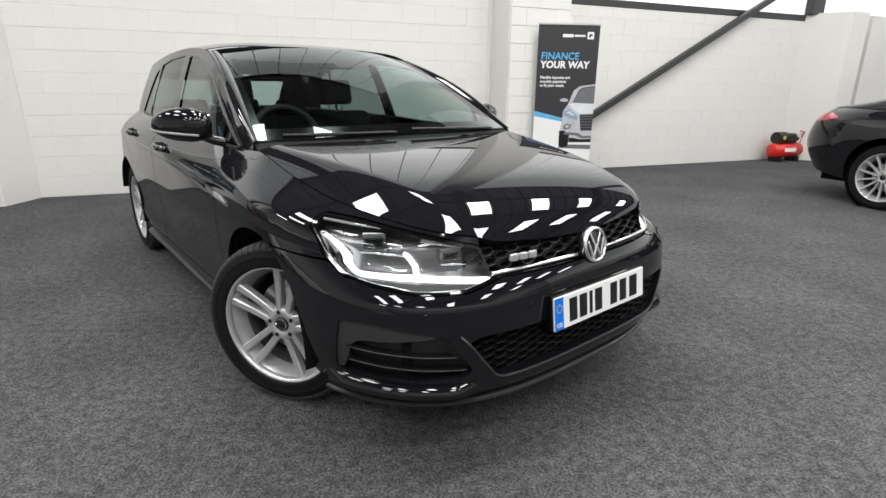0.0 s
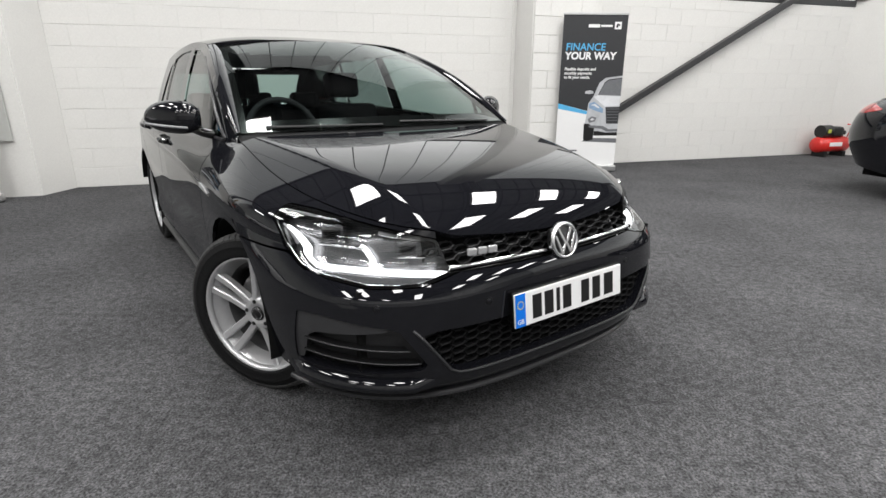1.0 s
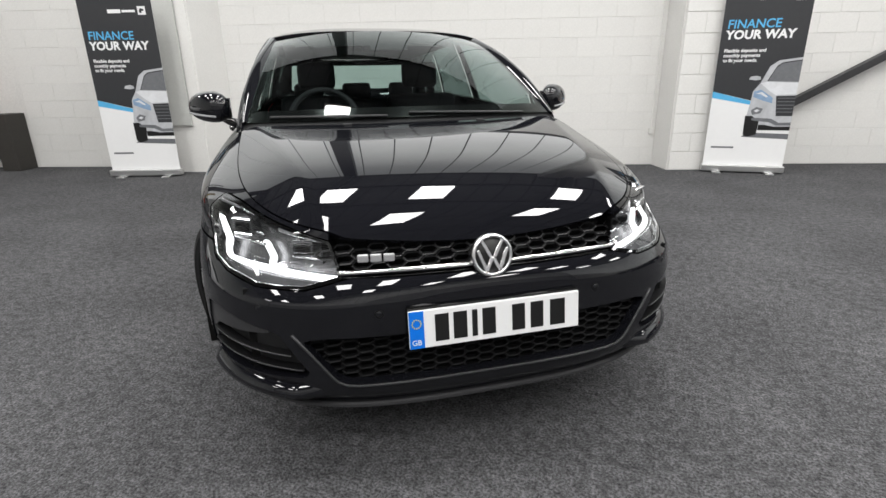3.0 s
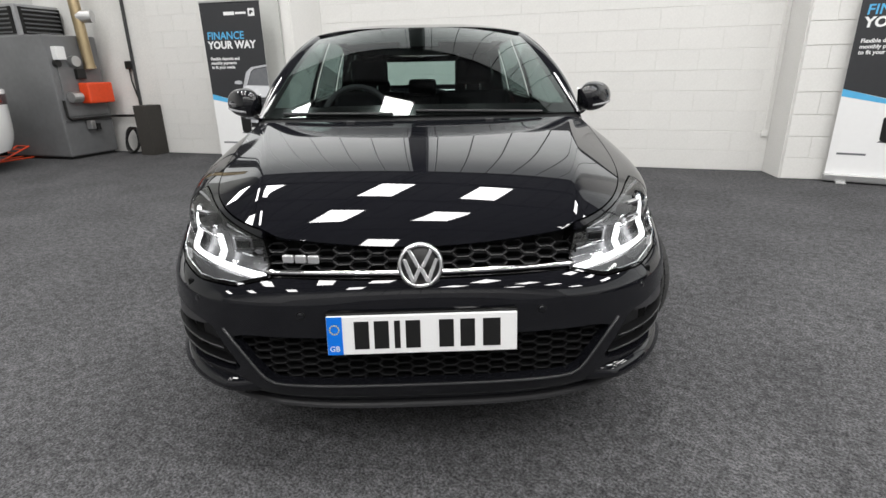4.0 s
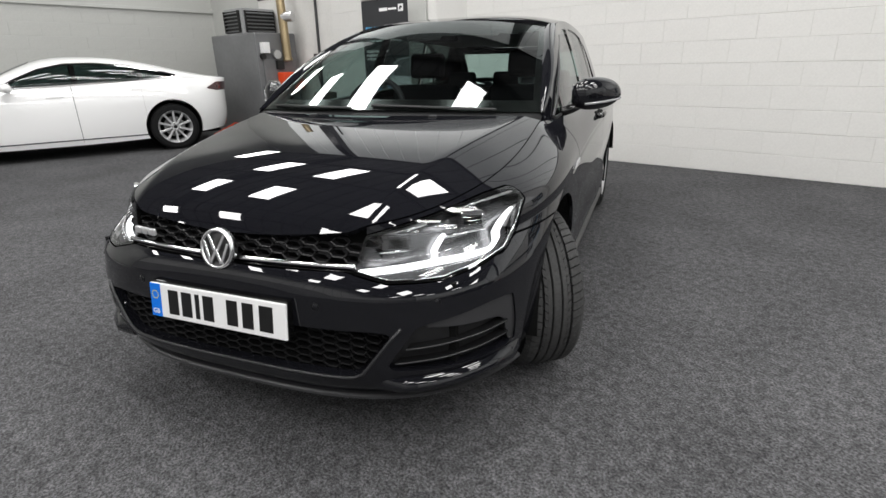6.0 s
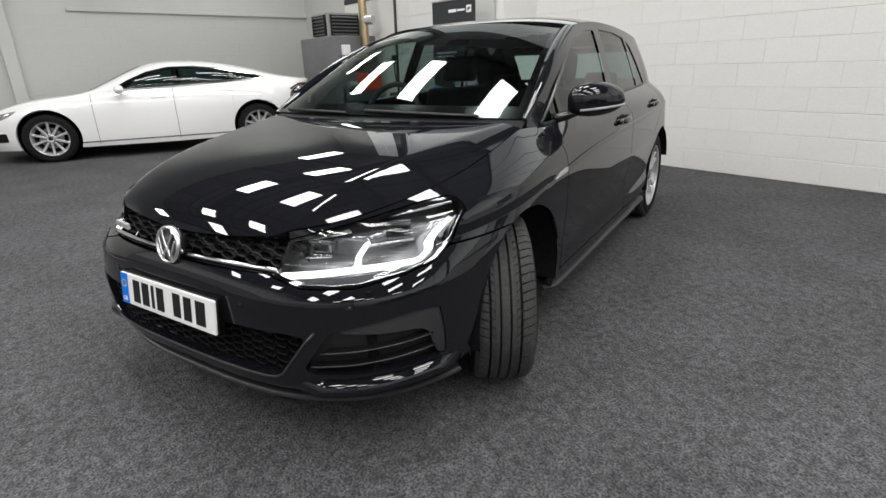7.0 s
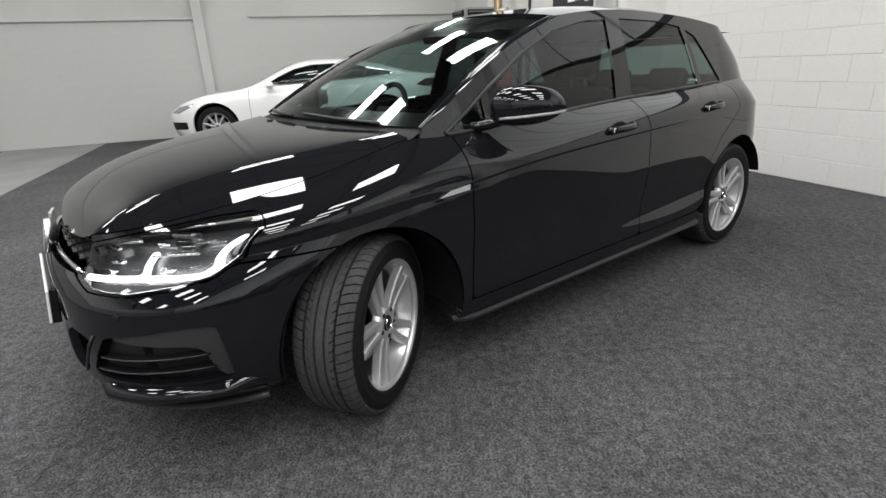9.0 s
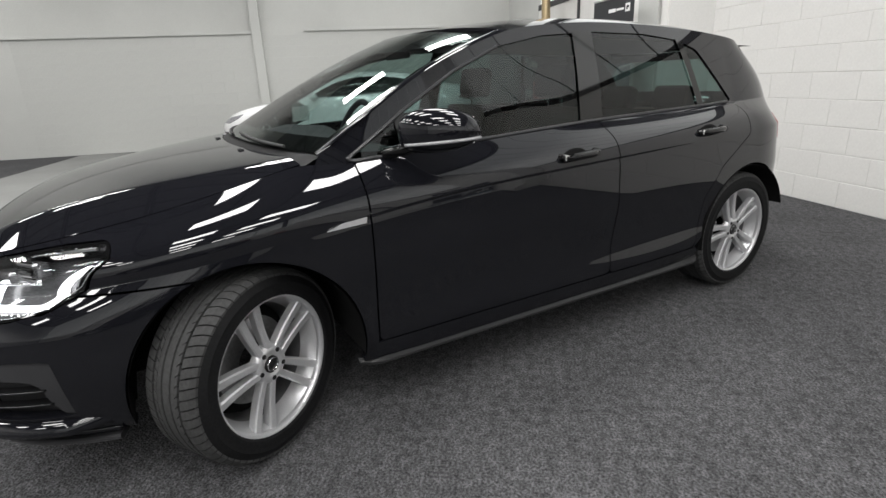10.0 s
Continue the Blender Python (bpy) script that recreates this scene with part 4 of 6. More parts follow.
# ---- grille, badge, plate ----
def honeycomb(x0, x1, z0, z1, keep, depth_at, w=0.058, h=0.026, bar=0.0032, deep=0.02):
    """Stretched hexagon cells as raised ribs in front of a dark void."""
    bm = bmesh.new()
    px, pz = w * 0.78, h
    nx, nz = int((x1 - x0) / px) + 2, int((z1 - z0) / pz) + 2
    for i in range(nx):
        for j in range(nz):
            cx, cz = x0 + i * px, z0 + j * pz + (pz / 2 if i % 2 else 0)
            if not keep(cx, cz):
                continue
            ring = [(0.5, 0), (0.28, 0.5), (-0.28, 0.5), (-0.5, 0), (-0.28, -0.5), (0.28, -0.5)]
            out = [(cx + a * w, cz + b * h) for a, b in ring]
            inn = [(cx + a * (w - 2.4 * bar), cz + b * (h - 2.2 * bar)) for a, b in ring]
            y = depth_at(cx, cz)
            vo = [bm.verts.new((a, y, b)) for a, b in out]
            vi = [bm.verts.new((a, y + 0.002, b)) for a, b in inn]
            vb = [bm.verts.new((a, y + deep, b)) for a, b in inn]
            for k in range(6):
                n = (k + 1) % 6
                bm.faces.new((vo[k], vi[k], vi[n], vo[n]))
                bm.faces.new((vi[k], vb[k], vb[n], vi[n]))
    bmesh.ops.recalc_face_normals(bm, faces=bm.faces)
    return bm


def in_lower(x, z):
    return bool(inside(LOWER_OUT, np.array([x]), np.array([z]))[0] > -0.004)


lower = part("lower_grille", honeycomb(-0.60, 0.60, 0.336, 0.47, in_lower, lambda x, z: front_y(x, z) + 0.030), GRILLE_BLACK, hatch, "black honeycomb lower air intake")


def lower_frame_bm():
    pts = [(-0.575, 0.488), (-0.545, 0.452), (-0.478, 0.360), (-0.462, 0.340), (-0.435, 0.326)] + [(x, 0.322) for x in np.linspace(-0.4, 0.4, 17)] + [(0.435, 0.326), (0.462, 0.340), (0.478, 0.360), (0.545, 0.452), (0.575, 0.488)]
    return tubed([(x, front_y(x, z) - 0.002, z) for x, z in pts], 0.0042, 8)


part("intake_surround", lower_frame_bm(), TRIM_GREY, lower, "satin grey strip framing the intake", smooth=True)


def in_upper(x, z):
    return 0.655 < z < 0.712 and abs(x) < 0.45 + 0.4 * (z - 0.66)


upper = part("upper_grille", honeycomb(-0.46, 0.46, 0.662, 0.74, in_upper, lambda x, z: 0.052 + 0.6 * (z - 0.651) + 0.22 * x * x, w=0.062, h=0.028), TRIM_MATT, hatch, "black honeycomb upper grille")


def bar_bm(z, half, r, lift):
    xs = np.linspace(-half, half, 41)
    return tubed([(x, 0.034 + 0.20 * x * x + lift, z) for x in xs], r, 8)


part("chrome_strip", bar_bm(0.651, 0.435, 0.0085, 0.0), CHROME, upper, "bright chrome grille strip", smooth=True)
part("grille_trim", bar_bm(0.634, 0.43, 0.004, 0.004), TRIM_GLOSS, upper, smooth=True)
xs_ = np.linspace(-0.47, 0.47, 31)
part("grille_backing", strip([(x, 0.12 + 0.2 * x * x, 0.60) for x in xs_], [(x, 0.13 + 0.2 * x * x, 0.745) for x in xs_]), DARK_VOID, upper)
xl_ = np.linspace(-0.62, 0.62, 31)
part("grille_backing", strip([(x, 0.050 + 0.3 * abs(x) ** 3, 0.30) for x in xl_], [(x, 0.055 + 0.3 * abs(x) ** 3, 0.53) for x in xl_]), DARK_VOID, lower)

badge = part("nose_badge", lathe([(0.0, 0.0), (0.0, 0.056), (0.006, 0.060), (0.016, 0.060), (0.03, 0.05)], 40), INK_BLACK, hatch, "round chrome nose emblem", smooth=True)
put_at(badge, pose(0, 0.012, 0.680, 0, 0, 90) @ pose(0, 0, 0, 0, 12))
part("emblem_ring", lathe([(-0.004, 0.0505), (-0.009, 0.054), (-0.008, 0.059), (-0.002, 0.0625), (0.012, 0.063), (0.012, 0.05)], 48, closed=True), EMBLEM_CHROME, badge, smooth=True)
for a, b in (((-0.03, 0.042), (-0.006, -0.004)), ((0.03, 0.042), (0.006, -0.004)), ((-0.044, 0.018), (-0.02, -0.044)), ((0.044, 0.018), (0.02, -0.044)), ((-0.02, -0.044), (0.0, -0.004)), ((0.02, -0.044), (0.0, -0.004))):
    (x0, z0), (x1, z1) = a, b
    ln, an = math.hypot(x1 - x0, z1 - z0), math.atan2(z1 - z0, x1 - x0)
    bar = bmesh.new()
    box(bar, -ln / 2, ln / 2, -0.0045, 0.0045, -0.0052, 0.0052, bevel=0.0015, segs=1, m=Matrix.Translation((-0.004, (x0 + x1) / 2, (z0 + z1) / 2)) @ Matrix.Rotation(an, 4, "X") @ Matrix.Rotation(math.pi / 2, 4, "Z"))
    part("emblem_bar", bar, EMBLEM_CHROME, badge)
trim = bmesh.new()
for k in range(3):
    box(trim, -0.385 + 0.036 * k, -0.385 + 0.036 * k + 0.031, 0.0, 0.012, 0.684, 0.706, bevel=0.004)
tm = part("model_badge", trim, SILVER_ALLOY, upper, "chrome model badge of three plain bars")
put_at(tm, pose(0, -0.012, 0, 0, 0, -9))

plate = part("number_plate", boxed(-0.26, 0.26, -0.004, 0.004, -0.0555, 0.0555, bevel=0.003), PLATE_WHITE, hatch, "white front number plate with a blue band")
put_at(plate, pose(0, -0.036, 0.500, -7))
part("plate_band", boxed(-0.2585, -0.217, -0.0055, -0.003, -0.054, 0.054), PLATE_BLUE, plate)
for k, x in enumerate((-0.165, -0.111, -0.068, -0.025, 0.066, 0.124, 0.190)):
    w = 0.008 if k == 2 else (0.024 if k == 6 else 0.020)
    part("plate_bar", boxed(x - w, x + w, -0.0052, -0.003, -0.0395, 0.0395), INK_BLACK, plate)
lettering("GB", 0.022, PLATE_WHITE, plate, pose(-0.2535, -0.0058, -0.044, 90), name="plate_country_mark")
stars = bmesh.new()
for k in range(12):
    a = k * math.pi / 6
    box(stars, -0.0018, 0.0018, -0.0062, -0.005, -0.0018, 0.0018, m=pose(-0.238 + 0.0125 * math.cos(a), 0, 0.018 + 0.0125 * math.sin(a)))
part("plate_ring_of_dots", stars, material("plate_yellow", (0.7, 0.6, 0.1), 0.4), plate)
part("plate_plinth", boxed(-0.262, 0.262, 0.0045, 0.03, -0.057, 0.062, bevel=0.004), TRIM_GLOSS, plate)

# ---- side vents of the bumper: dark recess, top visor, fins ----
def vent_parts(side):
    def put(bm):
        return bm if side == 1 else mirrored(bm)

    v = part("bumper_vent", put(sheet(BODY.at, FRONT_S, np.linspace(0, 4, 46), [lambda p: inside(VENT_OUT, p[:, 0], p[:, 2]) + 0.008, lambda p: 0.375 - p[:, 1]], offset=-0.034)), TRIM_MATT, hatch, "matt black finned bumper vent")
    top = [(0.612, 0.489), (0.78, 0.522), (0.842, 0.518), (0.872, 0.44), (0.876, 0.345), (0.818, 0.345), (0.814, 0.44), (0.80, 0.463), (0.70, 0.476)]
    part("vent_visor", put(sheet(BODY.at, FRONT_S, np.linspace(0, 4, 60), [lambda p: inside(top, p[:, 0], p[:, 2]), lambda p: 0.335 + 0.16 * (0.52 - p[:, 2]) - p[:, 1]], offset=-0.006, flange=0.025)), TRIM_GREY, v)
    for k, (z, x0) in enumerate(((0.424, 0.585), (0.380, 0.553))):
        fin = bmesh.new()
        xs = np.linspace(x0, 0.815, 16)
        rows = []
        for x in xs:
            zz = z + 0.012 * (x - 0.64) / 0.2
            y = front_y(x, zz)
            nx = max(0.0, (x - 0.70) / 0.17)
            dx, dy = -0.035 * nx, 0.04
            rows.append([fin.verts.new(q) for q in ((x - dx * 0.1, y + 0.004, zz + 0.0025), (x + dx, y + dy, zz + 0.003), (x + dx, y + dy, zz - 0.006), (x - dx * 0.1, y + 0.004, zz - 0.0025))])
        for r0, r1 in zip(rows, rows[1:]):
            for j in range(4):
                fin.faces.new((r0[j], r0[(j + 1) % 4], r1[(j + 1) % 4], r1[j]))
        fin.faces.new(rows[0])
        fin.faces.new(rows[-1][::-1])
        bmesh.ops.recalc_face_normals(fin, faces=fin.faces)
        f = part("vent_fin", put(fin), GRILLE_BLACK, v)
        edge = [(x, front_y(x, z + 0.012 * (x - 0.64) / 0.2) + 0.003, z + 0.012 * (x - 0.64) / 0.2) for x in xs]
        part("fin_edge", put(tubed(edge, 0.0026, 6)), TRIM_GREY, f, smooth=True)


for side in (1, -1):
    vent_parts(side)

# parking sensors let into the bumper
for side in (1, -1):
    for x, z in ((0.335, 0.545), (0.66, 0.555)):
        y = front_y(x, z)
        disc = lathe([(-0.0025, 0.0), (-0.002, 0.0088), (0.0, 0.0105), (0.01, 0.0105)], 20)
        part("parking_sensor", disc, PAINT_BLACK, hatch, smooth=True, at=pose(side * x, y, z, 0, 0, 90 + side * (8 if x < 0.5 else 32)))
        ring = lathe([(-0.001, 0.0105), (-0.001, 0.0125), (0.004, 0.0125), (0.004, 0.0105)], 20, closed=True)
        part("sensor_ring", ring, INK_BLACK, hatch, at=pose(side * x, y, z, 0, 0, 90 + side * (8 if x < 0.5 else 32)))

# front lip: a blade round the foot of the bumper
def s_at(y, v):
    s = np.linspace(0.2, 1.0, 400)
    return float(np.interp(y, BODY.at(s, np.full(400, v))[:, 1], s))


def lip_bm(profile, s1=s_at(0.455, 0.0)):
    s = np.linspace(-s1, s1, 120)
    p = BODY.at(s, np.zeros(120))
    bm = bmesh.new()
    rows = []
    m = len(profile)
    for k in range(120):
        a, b = p[max(k - 1, 0)], p[min(k + 1, 119)]
        d = (b - a)[:2]
        n = np.array([d[1], -d[0]]) / np.hypot(*d)
        rows.append([bm.verts.new((p[k][0] + n[0] * o, p[k][1] + n[1] * o, z)) for o, z in profile])
    for r0, r1 in zip(rows, rows[1:]):
        for j in range(m):
            bm.faces.new((r0[j], r0[(j + 1) % m], r1[(j + 1) % m], r1[j]))
    bm.faces.new(rows[0])
    bm.faces.new(rows[-1][::-1])
    bmesh.ops.recalc_face_normals(bm, faces=bm.faces)
    return bm


def blade_row(s0, s1, v, out, thick, n=60):
    """A thin ledge along the bumper at one height."""
    s = np.linspace(s0, s1, n)
    p = BODY.at(s, np.full(n, v))
    bm = bmesh.new()
    rows = []
    for k in range(n):
        d = (p[min(k + 1, n - 1)] - p[max(k - 1, 0)])[:2]
        nn = np.array([d[1], -d[0]]) / np.hypot(*d)
        fade = min(1.0, 6.0 * min(k, n - 1 - k) / n)
        o = out * fade
        rows.append([bm.verts.new((p[k][0] + nn[0] * a, p[k][1] + nn[1] * a, p[k][2] + z)) for a, z in ((-0.02, thick), (0.3 * o, 0.8 * thick), (o, 0.15 * thick), (o * 0.95, -0.3 * thick), (-0.02, -0.5 * thick))])
    for r0, r1 in zip(rows, rows[1:]):
        for j in range(5):
            bm.faces.new((r0[j], r0[(j + 1) % 5], r1[(j + 1) % 5], r1[j]))
    bm.faces.new(rows[0])
    bm.faces.new(rows[-1][::-1])
    bmesh.ops.recalc_face_normals(bm, faces=bm.faces)
    for f in bm.faces:
        f.smooth = True
    return bm


pair("bumper_winglet", lambda: blade_row(0.34, s_at(0.44, 0.95), 0.95, 0.032, 0.036), PAINT_BLACK)
part("front_lip", lip_bm([(-0.05, 0.238), (0.016, 0.240), (0.022, 0.236), (0.023, 0.228), (0.010, 0.218), (-0.05, 0.216)]), TRIM_GREY, hatch, "satin black front lip blade")
part("lip_step", lip_bm([(-0.03, 0.268), (0.002, 0.268), (0.009, 0.264), (0.012, 0.256), (0.010, 0.248), (0.004, 0.243), (-0.03, 0.242)]), PAINT_BLACK, hatch, smooth=True)

# ---- headlamps ----
def headlamp(side):
    def put(bm):
        return bm if side == 1 else mirrored(bm)

    us, vs = np.linspace(0.25, 1.0, 90), np.linspace(3, 6, 70)
    hl = part("headlight", put(sheet(BODY.at, us, vs, [lambda p: lamp_cut(p) - 0.002], offset=-0.055)), LAMP_BODY, hatch, "LED headlamp with lit light strips behind clear glass")
    part("lens", put(sheet(BODY.at, us, vs, [lambda p: lamp_cut(p) - 0.003])), GLASS_LENS, hl)
    part("lamp_rim", put(sheet(BODY.at, us, vs, [lambda p: lamp_cut(p) - 0.002, lambda p: 0.010 - lamp_cut(p)], offset=-0.002, flange=0.05)), TRIM_GLOSS, hl)

    low_strip = [(0.430, 0.638), (0.56, 0.648), (0.625, 0.653), (0.757, 0.657), (0.769, 0.663), (0.766, 0.670), (0.752, 0.667), (0.625, 0.664), (0.56, 0.659), (0.432, 0.650)]
    rise = [(0.758, 0.659), (0.769, 0.663), (0.796, 0.754), (0.792, 0.762), (0.786, 0.760), (0.758, 0.671)]
    hook = [(0.612, 0.654), (0.626, 0.656), (0.650, 0.712), (0.645, 0.720), (0.638, 0.717)]

    def strip_keep(p):
        return np.maximum(inside(low_strip, p[:, 0], p[:, 2]), inside(rise, p[:, 0], p[:, 2]))

    fine = np.linspace(3, 6, 120)
    part("light_strip", put(sheet(BODY.at, us, fine, [strip_keep], offset=-0.02, flange=0.012)), DRL_GLOW, hl, "lit white daytime light strip")
    part("light_strip", put(sheet(BODY.at, us, fine, [lambda p: inside(hook, p[:, 0], p[:, 2])], offset=-0.022, flange=0.012)), DRL_GLOW, hl, "lit white daytime light strip")
    under = [(0.43, 0.634), (0.56, 0.642), (0.76, 0.651), (0.778, 0.663), (0.803, 0.750), (0.798, 0.766), (0.83, 0.78), (0.83, 0.60), (0.43, 0.60)]
    part("lower_reflector", put(sheet(BODY.at, us, fine, [lambda p: inside(under, p[:, 0], p[:, 2]), lambda p: lamp_cut(p) - 0.011], offset=-0.028, flange=0.01)), LAMP_BEZEL, hl, "dark ribbed lamp bezel")
    for row, (dz, count) in enumerate(((0.007, 26), (0.014, 26))):
        for k in range(count):
            x = 0.47 + (0.765 - 0.47) * (k + 0.5 * row) / count
            z = float(np.interp(x, (0.43, 0.56, 0.77), (0.634, 0.642, 0.652))) - dz
            bead = bmesh.new()
            bmesh.ops.create_cone(bead, cap_ends=True, segments=6, radius1=0.0021, radius2=0.0010, depth=0.004, matrix=pose(x, front_y(x, z) + 0.024, z, 90))
            part("bezel_bead", put(bead), CHROME, hl)
    rim_line = [(x, front_y(x, z) + 0.006, z) for x, z in ((0.435, 0.636), (0.53, 0.617), (0.60, 0.6155), (0.66, 0.616), (0.745, 0.633), (0.785, 0.652), (0.797, 0.70), (0.803, 0.735), (0.803, 0.765))]
    part("lens_edge", put(tubed(rim_line, 0.0022, 6)), CHROME, hl, smooth=True)
    shine = [(0.786, 0.69), (0.793, 0.695), (0.803, 0.755), (0.80, 0.768), (0.796, 0.76)]
    part("side_reflector", put(sheet(BODY.at, us, fine, [lambda p: inside(shine, p[:, 0], p[:, 2])], offset=-0.024, flange=0.008)), SILVER_ALLOY, hl)
    # stepped bright inserts between the projectors and the strips
    for x0, x1, z0, z1 in ((0.462, 0.548, 0.672, 0.676), (0.466, 0.585, 0.720, 0.742), (0.625, 0.725, 0.700, 0.708), (0.630, 0.735, 0.768, 0.786), (0.632, 0.660, 0.728, 0.732)):
        insert = tubed([(x, front_y(x, z) + 0.030, z) for x, z in ((x0, z0), ((x0 + x1) / 2, (z0 + z1) / 2), (x1, z1))], 0.0042, 8)
        part("reflector_insert", put(insert), CHROME, hl, smooth=True)
    for x, z, w, h, turn in ((0.520, 0.702, 0.060, 0.034, 14), (0.688, 0.740, 0.070, 0.040, 38)):
        y = front_y(x, z) + 0.034
        m = pose(side * x, y, z, 0, 0, side * turn)
        pod = part("projector", boxed(-w / 2, w / 2, -0.012, 0.03, -h / 2, h / 2, bevel=0.007, segs=2), LAMP_BODY, hl, at=m)
        part("projector_lens", boxed(-w / 2 + 0.009, w / 2 - 0.009, -0.017, 0.0, -h / 2 + 0.006, h / 2 - 0.006, bevel=0.004, segs=2), TRIM_GLOSS, pod, at=m)
        for dz in (h / 2 + 0.003, -h / 2 - 0.004):
            part("projector_trim", boxed(-w / 2, w / 2, -0.016, 0.0, dz - 0.0035, dz + 0.0035, bevel=0.0015, segs=1), CHROME, pod, at=m)
    for x0, x1, z in ((0.475, 0.585, 0.735), (0.635, 0.770, 0.778)):
        brow = bmesh.new()
        y0, y1 = front_y(x0, z), front_y(x1, z)
        tube(brow, (x0, y0 + 0.03, z - 0.010), (x1, y1 + 0.03, z + 0.014), 0.0045, segs=8)
        part("reflector_brow", put(brow), REFLECTOR, hl)


for side in (1, -1):
    headlamp(side)

# ---- mirrors, handles, small fittings ----
def mirror_shell():
    bm = bmesh.new()
    bmesh.ops.create_uvsphere(bm, u_segments=32, v_segments=20, radius=1.0)
    for v in bm.verts:
        x, y, z = v.co
        v.co = Vector((0.140 * math.copysign(abs(x) ** 0.9, x), (0.066 if y < 0 else 0.045) * math.copysign(abs(y) ** (0.9 if y < 0 else 0.6), y), (0.080 if z > 0 else 0.064) * math.copysign(abs(z) ** 0.85, z) + 0.012 * x * (1 if z < 0 else -0.6)))
    for f in bm.faces:
        f.smooth = True
    return bm


def mirror(side, door):
    at = pose(side * 0.918, 1.525, 1.030, 0, 0, side * 50)
    bm = mirror_shell()
    ob = part("wing_mirror", bm if side == 1 else mirrored(bm), PAINT_BLACK, door, "gloss black door mirror with a pale indicator strip", at=at)
    pts = [(0.138 * math.sin(a), -0.067 * math.cos(a) * 0.96, -0.026 + 0.010 * math.sin(a)) for a in np.linspace(-0.9, 1.45, 22)]
    st = tubed([(side * x, y, z) for x, y, z in pts], 0.0055, 8)
    part("indicator_strip", st, material("pale_indicator_lens", (0.35, 0.35, 0.36), 0.15, grain=0.05), ob, smooth=True, at=at)
    gl = boxed(-0.112, 0.112, 0.040, 0.047, -0.042, 0.048, bevel=0.002, segs=1)
    part("mirror_glass", gl, CHROME, ob, at=at)
    arm = tubed([(side * q[0], q[1], q[2]) for q in ((0.765, 1.38, 0.962), (0.79, 1.39, 0.966), (0.82, 1.42, 0.975), (0.86, 1.46, 0.995))], 0.021, 10)
    part("mirror_arm", arm, TRIM_GLOSS, ob, smooth=True, at=Matrix())
    return ob


for side, door in zip((1, -1), front_doors):
    mirror(side, door)


def flank_x(y, z):
    """Half width of the flank at a place along the car and a height."""
    v = np.linspace(3.2, 5.9, 200)
    p = BODY.at(np.full(200, 1 + (y - 1.0) / 2.5), v)
    return float(np.interp(z, p[:, 2], p[:, 0]))


def handle(side, y, z, door):
    x = flank_x(y, z)
    pts = [(side * (x + o), y + dy, z + 0.004 * dy / 0.1) for dy, o in ((-0.095, -0.012), (-0.088, 0.014), (-0.055, 0.024), (0.0, 0.028), (0.055, 0.024), (0.088, 0.014), (0.095, -0.012))]
    h = part("door_handle", tubed(pts, 0.0165, 12), TRIM_GLOSS, door, smooth=True)
    # near-black bulge stands for the shade in the handle recess
    cup = bmesh.new()
    bmesh.ops.create_uvsphere(cup, u_segments=20, v_segments=12, radius=1.0, matrix=Matrix.Translation((side * (x - 0.001), y - 0.02, z - 0.004)) @ Matrix.Diagonal((0.0105, 0.068, 0.034, 1)))
    part("handle_cup", cup, DARK_VOID, h, smooth=True)
    part("handle_tip", boxed(side * (x + 0.02) - 0.008, side * (x + 0.02) + 0.008, y - 0.098, y - 0.078, z - 0.013, z + 0.010, bevel=0.003), CHROME, h, "small bright lock cover")


for side, fd, rd in zip((1, -1), front_doors, rear_doors):
    handle(side, 2.20, 0.883, fd)
    handle(side, 3.09, 0.908, rd)
    wb = bmesh.new()
    pts = [(side * 0.8895, 1.118, 0.7555), (side * 0.8890, 1.252, 0.763), (side * 0.8885, 1.255, 0.7815), (side * 0.8888, 1.17, 0.7735)]
    f0 = [wb.verts.new(p) for p in pts]
    f1 = [wb.verts.new((p[0] + side * 0.006, p[1], p[2])) for p in pts]
    wb.faces.new(f1)
    wb.faces.new(f0[::-1])
    for k in range(4):
        wb.faces.new((f0[k], f0[(k + 1) % 4], f1[(k + 1) % 4], f1[k]))
    bmesh.ops.recalc_face_normals(wb, faces=wb.faces)
    part("wing_badge", wb, SILVER_ALLOY, hatch, "chrome blade badge on the wing")

for x0, x1 in ((0.55, -0.02), (-0.12, -0.62)):
    pts = []
    for t in np.linspace(0, 1, 10):
        x = x0 + (x1 - x0) * t
        a = x / 0.722
        pts.append((x, 1.165 - 0.13 * (1 - abs(a) ** 2.6) + 0.002 + 0.018 * t, 0.985 + 0.012 * (1 - a * a) + 0.006 + 0.010 * t))
    part("wiper", tubed(pts, 0.006, 6), TRIM_MATT, hatch)
for x in (-0.3, 0.3):
    nozzle = bmesh.new()
    box(nozzle, x - 0.018, x + 0.018, 0.985, 1.005, float(bonnet_z(x, 1.0)) - 0.004, float(bonnet_z(x, 1.0)) + 0.006, bevel=0.003)
    part("washer_jet", nozzle, TRIM_MATT, bonnet)

# ---- cabin fittings seen through the glass ----
dash = bmesh.new()
prof = [(1.12, 0.955), (1.35, 0.965), (1.55, 0.945), (1.62, 0.90), (1.60, 0.62), (1.2, 0.62)]
rows = []
for x in np.linspace(-0.68, 0.68, 15):
    hump = 0.045 * math.exp(-((x + 0.36) / 0.16) ** 2)
    rows.append([dash.verts.new((x, y, z + (hump if 0 < k < 4 else 0))) for k, (y, z) in enumerate(prof)])
for r0, r1 in zip(rows, rows[1:]):
    for k in range(6):
        dash.faces.new((r0[k], r0[(k + 1) % 6], r1[(k + 1) % 6], r1[k]))
bmesh.ops.recalc_face_normals(dash, faces=dash.faces)
